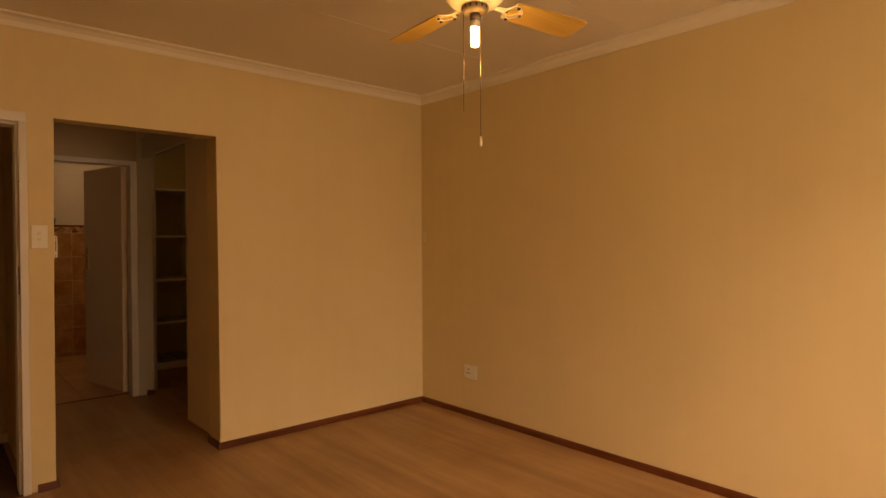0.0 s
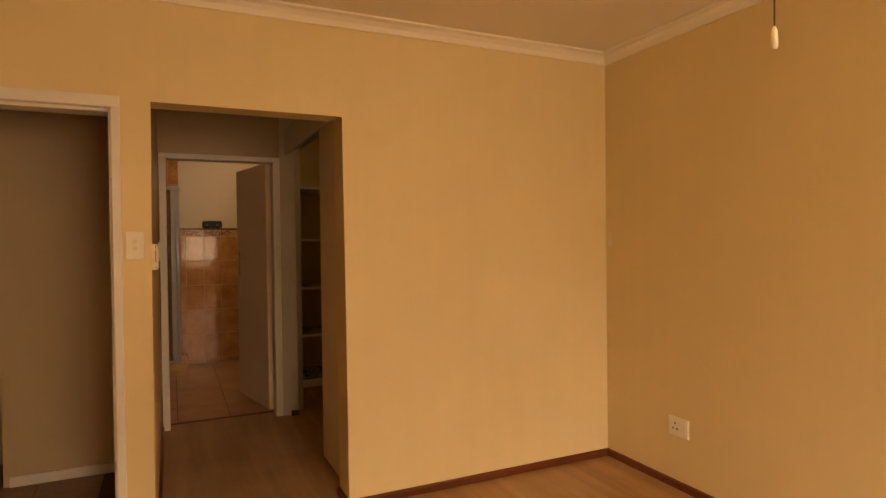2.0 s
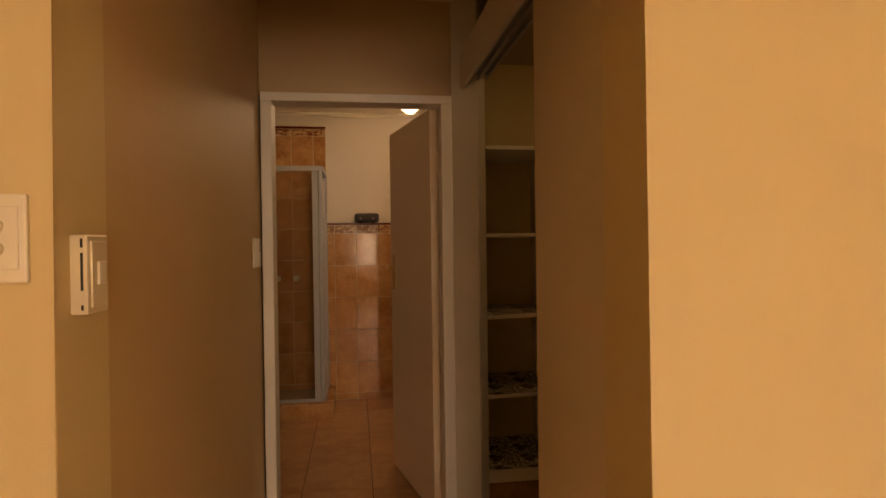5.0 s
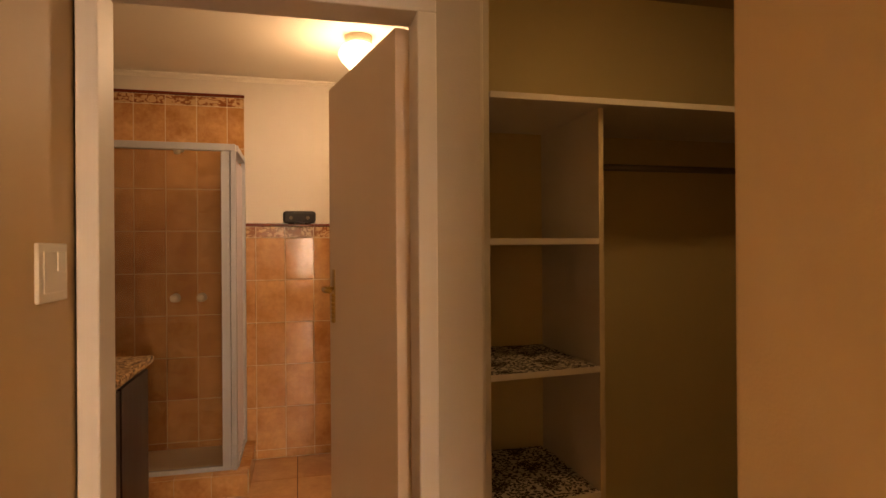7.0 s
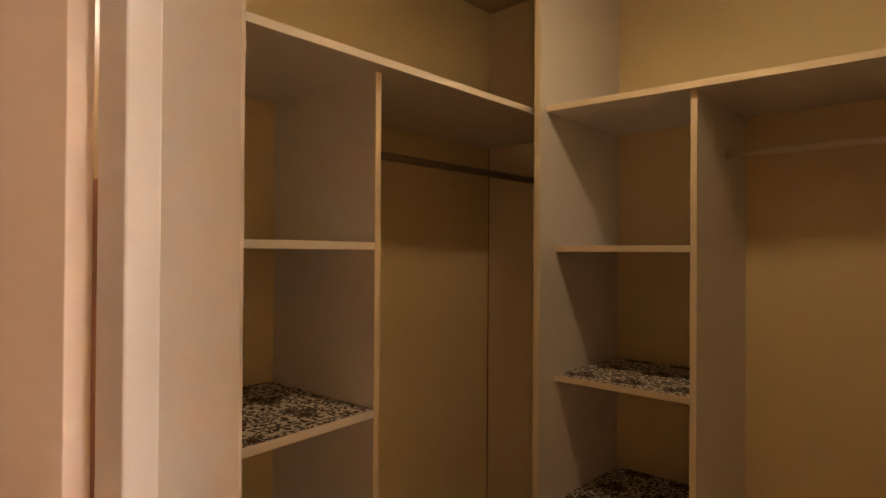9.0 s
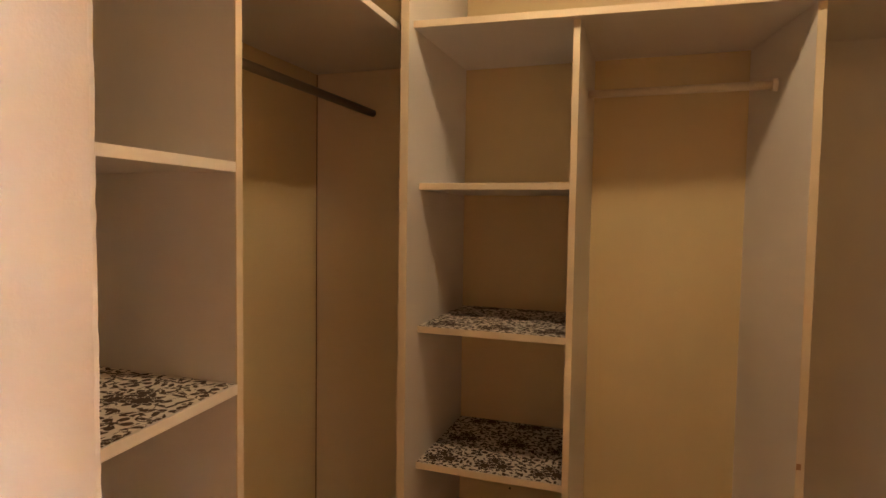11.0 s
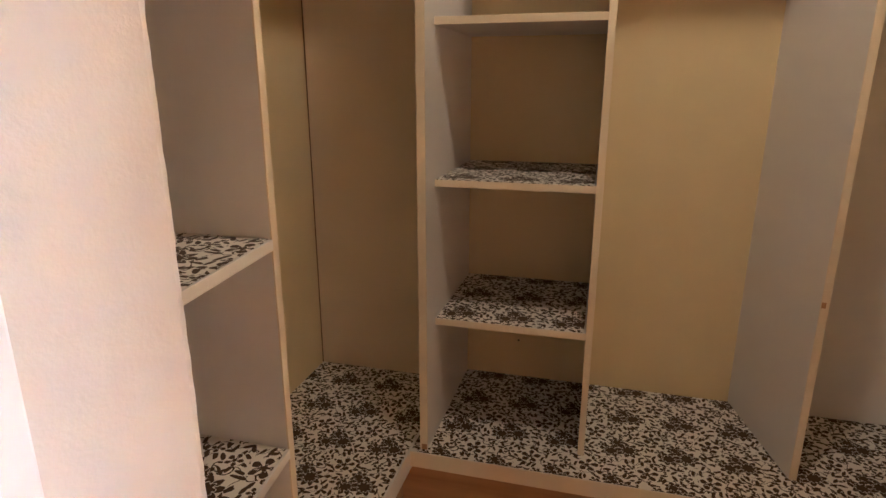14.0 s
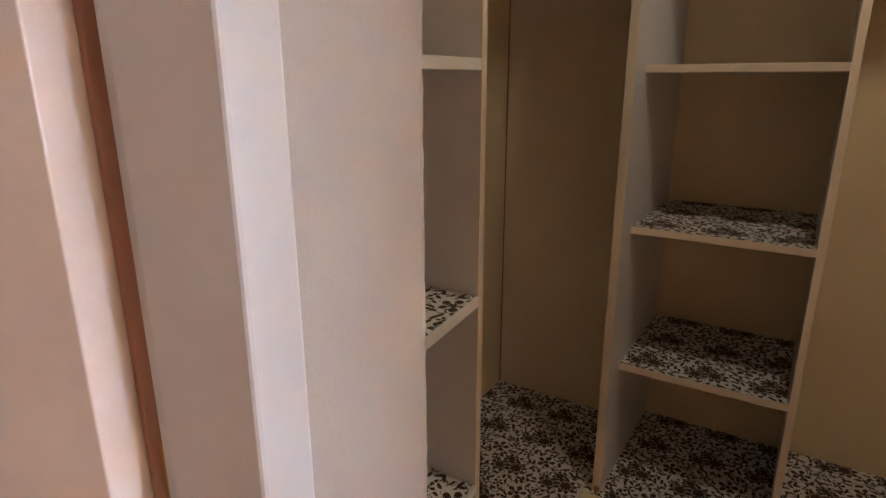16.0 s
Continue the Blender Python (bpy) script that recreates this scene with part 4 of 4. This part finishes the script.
radio = thing("portable_speaker", (1.35, 8.21, 1.586), "black oblong portable speaker on the tiled ledge", "speaker")
rb = boxes((1.243, 1.458, BATH_N - 0.085, BATH_N - 0.012, 1.588, 1.668), edge=0.018)
body = part("body", rb, RADIOBLACK, radio)
for x in (1.295, 1.405):
    b = bmesh.new()
    bmesh.ops.create_cone(b, segments=16, radius1=0.012, radius2=0.010, depth=0.005, cap_ends=True, matrix=pose(x, BATH_N - 0.087, 1.622, 90))
    part("speaker_cap", b, STEELROD, body, "grey metal cap")
    part("rubber_foot", boxes((x - 0.02, x + 0.02, BATH_N - 0.07, BATH_N - 0.02, 1.5855, 1.5895)), DARKHOLE, body)

# shower
SX0, SX1, SY0, SZ = BATH_W, 0.985, 7.70, 0.125
tray = thing("tiled_plinth", (0.55, 7.95, 0.0), "raised peach-tiled plinth with a cream shower tray", "plinth")
part("kerb", boxes((SX0, 1.05, 7.632, 7.735, 0, SZ), (0.975, 1.05, 7.735, BATH_N, 0, SZ)), GROUT, tray)
for x in np.arange(1.05, SX0 + 0.2, -0.197):
    part("tile", boxes((x - 0.194, x, 7.626, 7.632, 0.002, SZ - 0.002), edge=0.001), WALLTILE, tray)
    part("tile", boxes((x - 0.194, x, 7.628, 7.732, SZ, SZ + 0.005), edge=0.001), WALLTILE, tray)
for y in np.arange(7.735, BATH_N - 0.05, 0.197):
    part("tile", boxes((1.05, 1.056, y, min(y + 0.194, BATH_N - 0.008), 0.002, SZ - 0.002), edge=0.001), WALLTILE, tray)
    part("tile", boxes((0.978, 1.054, y, min(y + 0.194, BATH_N - 0.008), SZ, SZ + 0.005), edge=0.001), WALLTILE, tray)
part("tray", boxes((SX0, 0.975, 7.735, BATH_N, 0, SZ - 0.012)), TRAY, tray)

enc = thing("glass_shower_cubicle", (0.55, 7.95, SZ), "framed glass corner shower enclosure with white aluminium posts", "shower")
part("corner_post", boxes((0.908, 0.958, 7.694, 7.732, SZ + 0.005, 1.985), (0.961, 0.990, 7.688, 7.735, SZ + 0.005, 1.985), edge=0.004), ALUMINIUM, enc)
part("wall_post", boxes((0.975, 1.000, BATH_N - 0.045, BATH_N - 0.007, SZ + 0.005, 1.985), edge=0.003), ALUMINIUM, enc)
part("head_rail", boxes((SX0, 0.990, 7.688, 7.735, 1.985, 2.025), edge=0.004), ALUMINIUM, enc)
part("head_rail", boxes((0.955, 1.000, 7.735, BATH_N - 0.007, 1.985, 2.025), edge=0.004), ALUMINIUM, enc)
part("sill_rail", boxes((SX0, 0.945, 7.695, 7.730, SZ + 0.005, SZ + 0.030), edge=0.003), ALUMINIUM, enc)
part("sill_rail", boxes((0.960, 0.995, 7.735, BATH_N - 0.045, SZ + 0.005, SZ + 0.030), edge=0.003), ALUMINIUM, enc)
for rows in ((SX0 + 0.01, 0.908, 7.708, 7.713, SZ + 0.03, 1.985),):
    p = part("pane", boxes(rows), SHOWERGLASS, enc, "glass pane tinted pale brown")
    p.visible_shadow = False
folds = bmesh.new()
ys = [7.765 + k * (BATH_N - 0.05 - 7.765) / 24 for k in range(25)]
xs = [0.972 + 0.010 * (1 if k % 4 in (1, 2) else -1) for k in range(25)]
near = [[folds.verts.new((x + d, y, z)) for x, y in zip(xs, ys)] for d in (0.0, 0.003) for z in (SZ + 0.035, 1.945)]
for a, b in ((near[1], near[0]), (near[2], near[3]), (near[0], near[2]), (near[3], near[1])):
    for k in range(24):
        folds.faces.new((a[k], a[k + 1], b[k + 1], b[k]))
part("folding_panel", folds, FOLDED, enc, "lavender-white folding plastic panel")

taps = thing("shower_mixer", (0.75, BATH_N - 0.01, 1.13), "pair of round chrome shower taps on the tiles", "taps")
for x in (0.565, 0.725):
    k = lathe([(0.030, 0), (0.028, 0.010), (0.012, 0.014), (0.012, 0.035), (0.024, 0.042), (0.026, 0.062), (0.018, 0.070)], 0, 0, 20)
    bmesh.ops.transform(k, matrix=pose(x, BATH_N - 0.007, 1.10, 90), verts=k.verts)
    part("tap", k, CHROME, taps, smooth=True)
rose = thing("wall_shower", (0.62, BATH_N - 0.01, 2.06), "small round chrome shower head on a short arm", "shower head")
part("arm", rod([(0.61, BATH_N - 0.007, 2.06), (0.61, BATH_N - 0.12, 2.07), (0.61, BATH_N - 0.17, 2.055)], 0.011), CHROME, rose, smooth=True)
k = lathe([(0.010, 0), (0.018, -0.010), (0.023, -0.025), (0.018, -0.040), (0.010, -0.044)], 0, 0, 20)
bmesh.ops.transform(k, matrix=pose(0.61, BATH_N - 0.175, 2.055, -15), verts=k.verts)
part("rose", k, CHROME, rose, smooth=True)

van = thing("vanity_unit", (0.33, 6.9, 0.0), "dark wooden vanity cabinet with a flecked brown stone top", "vanity")
part("body", boxes((BATH_W, 0.555, 6.45, 7.47, 0.0, 0.815), edge=0.003), VANITYDARK, van)
part("top", boxes((BATH_W, 0.590, 6.42, 7.50, 0.815, 0.850), edge=0.006), STONE, van, "polished brown-flecked stone top")
for y in (6.47, 6.97):
    d = part("door", boxes((0.555, 0.573, y, y + 0.475, 0.08, 0.79), edge=0.004), VANITYDARK, van)

# ---- tiles, last ----
wall_n = bpy.data.objects["wall_bath_north"]
SHARED = {}
LAID = random.Random(3)


def tile_on(parent, name, x, y, z, sx, sy, sz, material, bevel=0.0016):
    """One tile of a size, sharing its mesh with all of that size."""
    key = (name, material.name, round(sx, 4), round(sy, 4), round(sz, 4))
    if key not in SHARED:
        bm = boxes((0, sx, 0, sy, 0, sz))
        bmesh.ops.bevel(bm, geom=bm.edges[:], offset=bevel, segments=1, affect="EDGES")
        mesh = bpy.data.meshes.new(name)
        bm.to_mesh(mesh)
        bm.free()
        mesh.materials.append(material)
        SHARED[key] = mesh
    ob = new(name, SHARED[key])
    ob.parent = parent
    ob.location = Vector((x, y, z)) - WORLD_AT[parent]
    if sz > 0.02:
        ob.rotation_euler = (LAID.uniform(-0.006, 0.006), 0, LAID.uniform(-0.006, 0.006))
    return ob


JOINT, TH = 0.005, 0.007
part("grout_bed", boxes((BATH_W, 0.995, BATH_N - 0.004, BATH_N, 0, 2.44), (0.995, BATH_E, BATH_N - 0.004, BATH_N, 0, 1.58)), GROUT, wall_n)
COLS = [1.077 + i * 0.190 for i in range(-6, 8)]
ROWS_Z = [1.490 - i * 0.2865 for i in range(0, 6)]


def tile_row(z0, z1, x0, x1, material, name="tile"):
    for c in COLS:
        c -= 0.014 if x0 > 0.9 else 0.0
        a, b = max(c, x0), min(c + 0.190, x1)
        if b - a > 0.02 and z1 - z0 > 0.02:
            tile_on(wall_n, name, a + JOINT / 2, BATH_N - TH, z0 + JOINT / 2, b - a - JOINT, TH, z1 - z0 - JOINT, material)


for top, low in zip(ROWS_Z, ROWS_Z[1:] + [0.0]):
    if top > 0.02:
        tile_row(max(low, 0.0), top, 0.997, BATH_E, WALLTILE)
tile_row(1.490, 1.566, 0.997, BATH_E, FRIEZE, "frieze_tile")
zt = 2.360
while zt > 0.1:
    tile_row(max(zt - 0.2755, 0), zt, BATH_W, 0.995, WALLTILE)
    zt -= 0.2755
tile_row(2.360, 2.424, BATH_W, 0.995, FRIEZE, "frieze_tile")
part("trim", boxes((BATH_W, 0.997, BATH_N - 0.014, BATH_N, 2.424, 2.444), edge=0.004), TRIM, wall_n, "dark red ceramic trim")
part("trim", boxes((0.997, BATH_E, BATH_N - 0.014, BATH_N, 1.566, 1.586), edge=0.004), TRIM, wall_n, "dark red ceramic trim")

floor_b = bpy.data.objects["floor_bath"]
for i in range(-4, 5):
    for j in range(8):
        x, y = 1.330 + i * 0.395, 5.855 + j * 0.395
        if BATH_W - 0.3 < x < BATH_E - 0.1 and y < BATH_N - 0.02:
            tile_on(floor_b, "tile", x, y, -0.006, 0.390, min(0.390, BATH_N - y), 0.006, FLOORTILE, 0.001)
floor_c = bpy.data.objects["floor_corridor"]
for i in range(-4, 3):
    for j in range(7):
        x, y = 0.18 + i * 0.335, 4.05 + j * 0.335
        if -1.3 < x < 0.42:
            tile_on(floor_c, "tile", x, y, -0.006, 0.330, 0.330, 0.006, HALLTILE, 0.001)
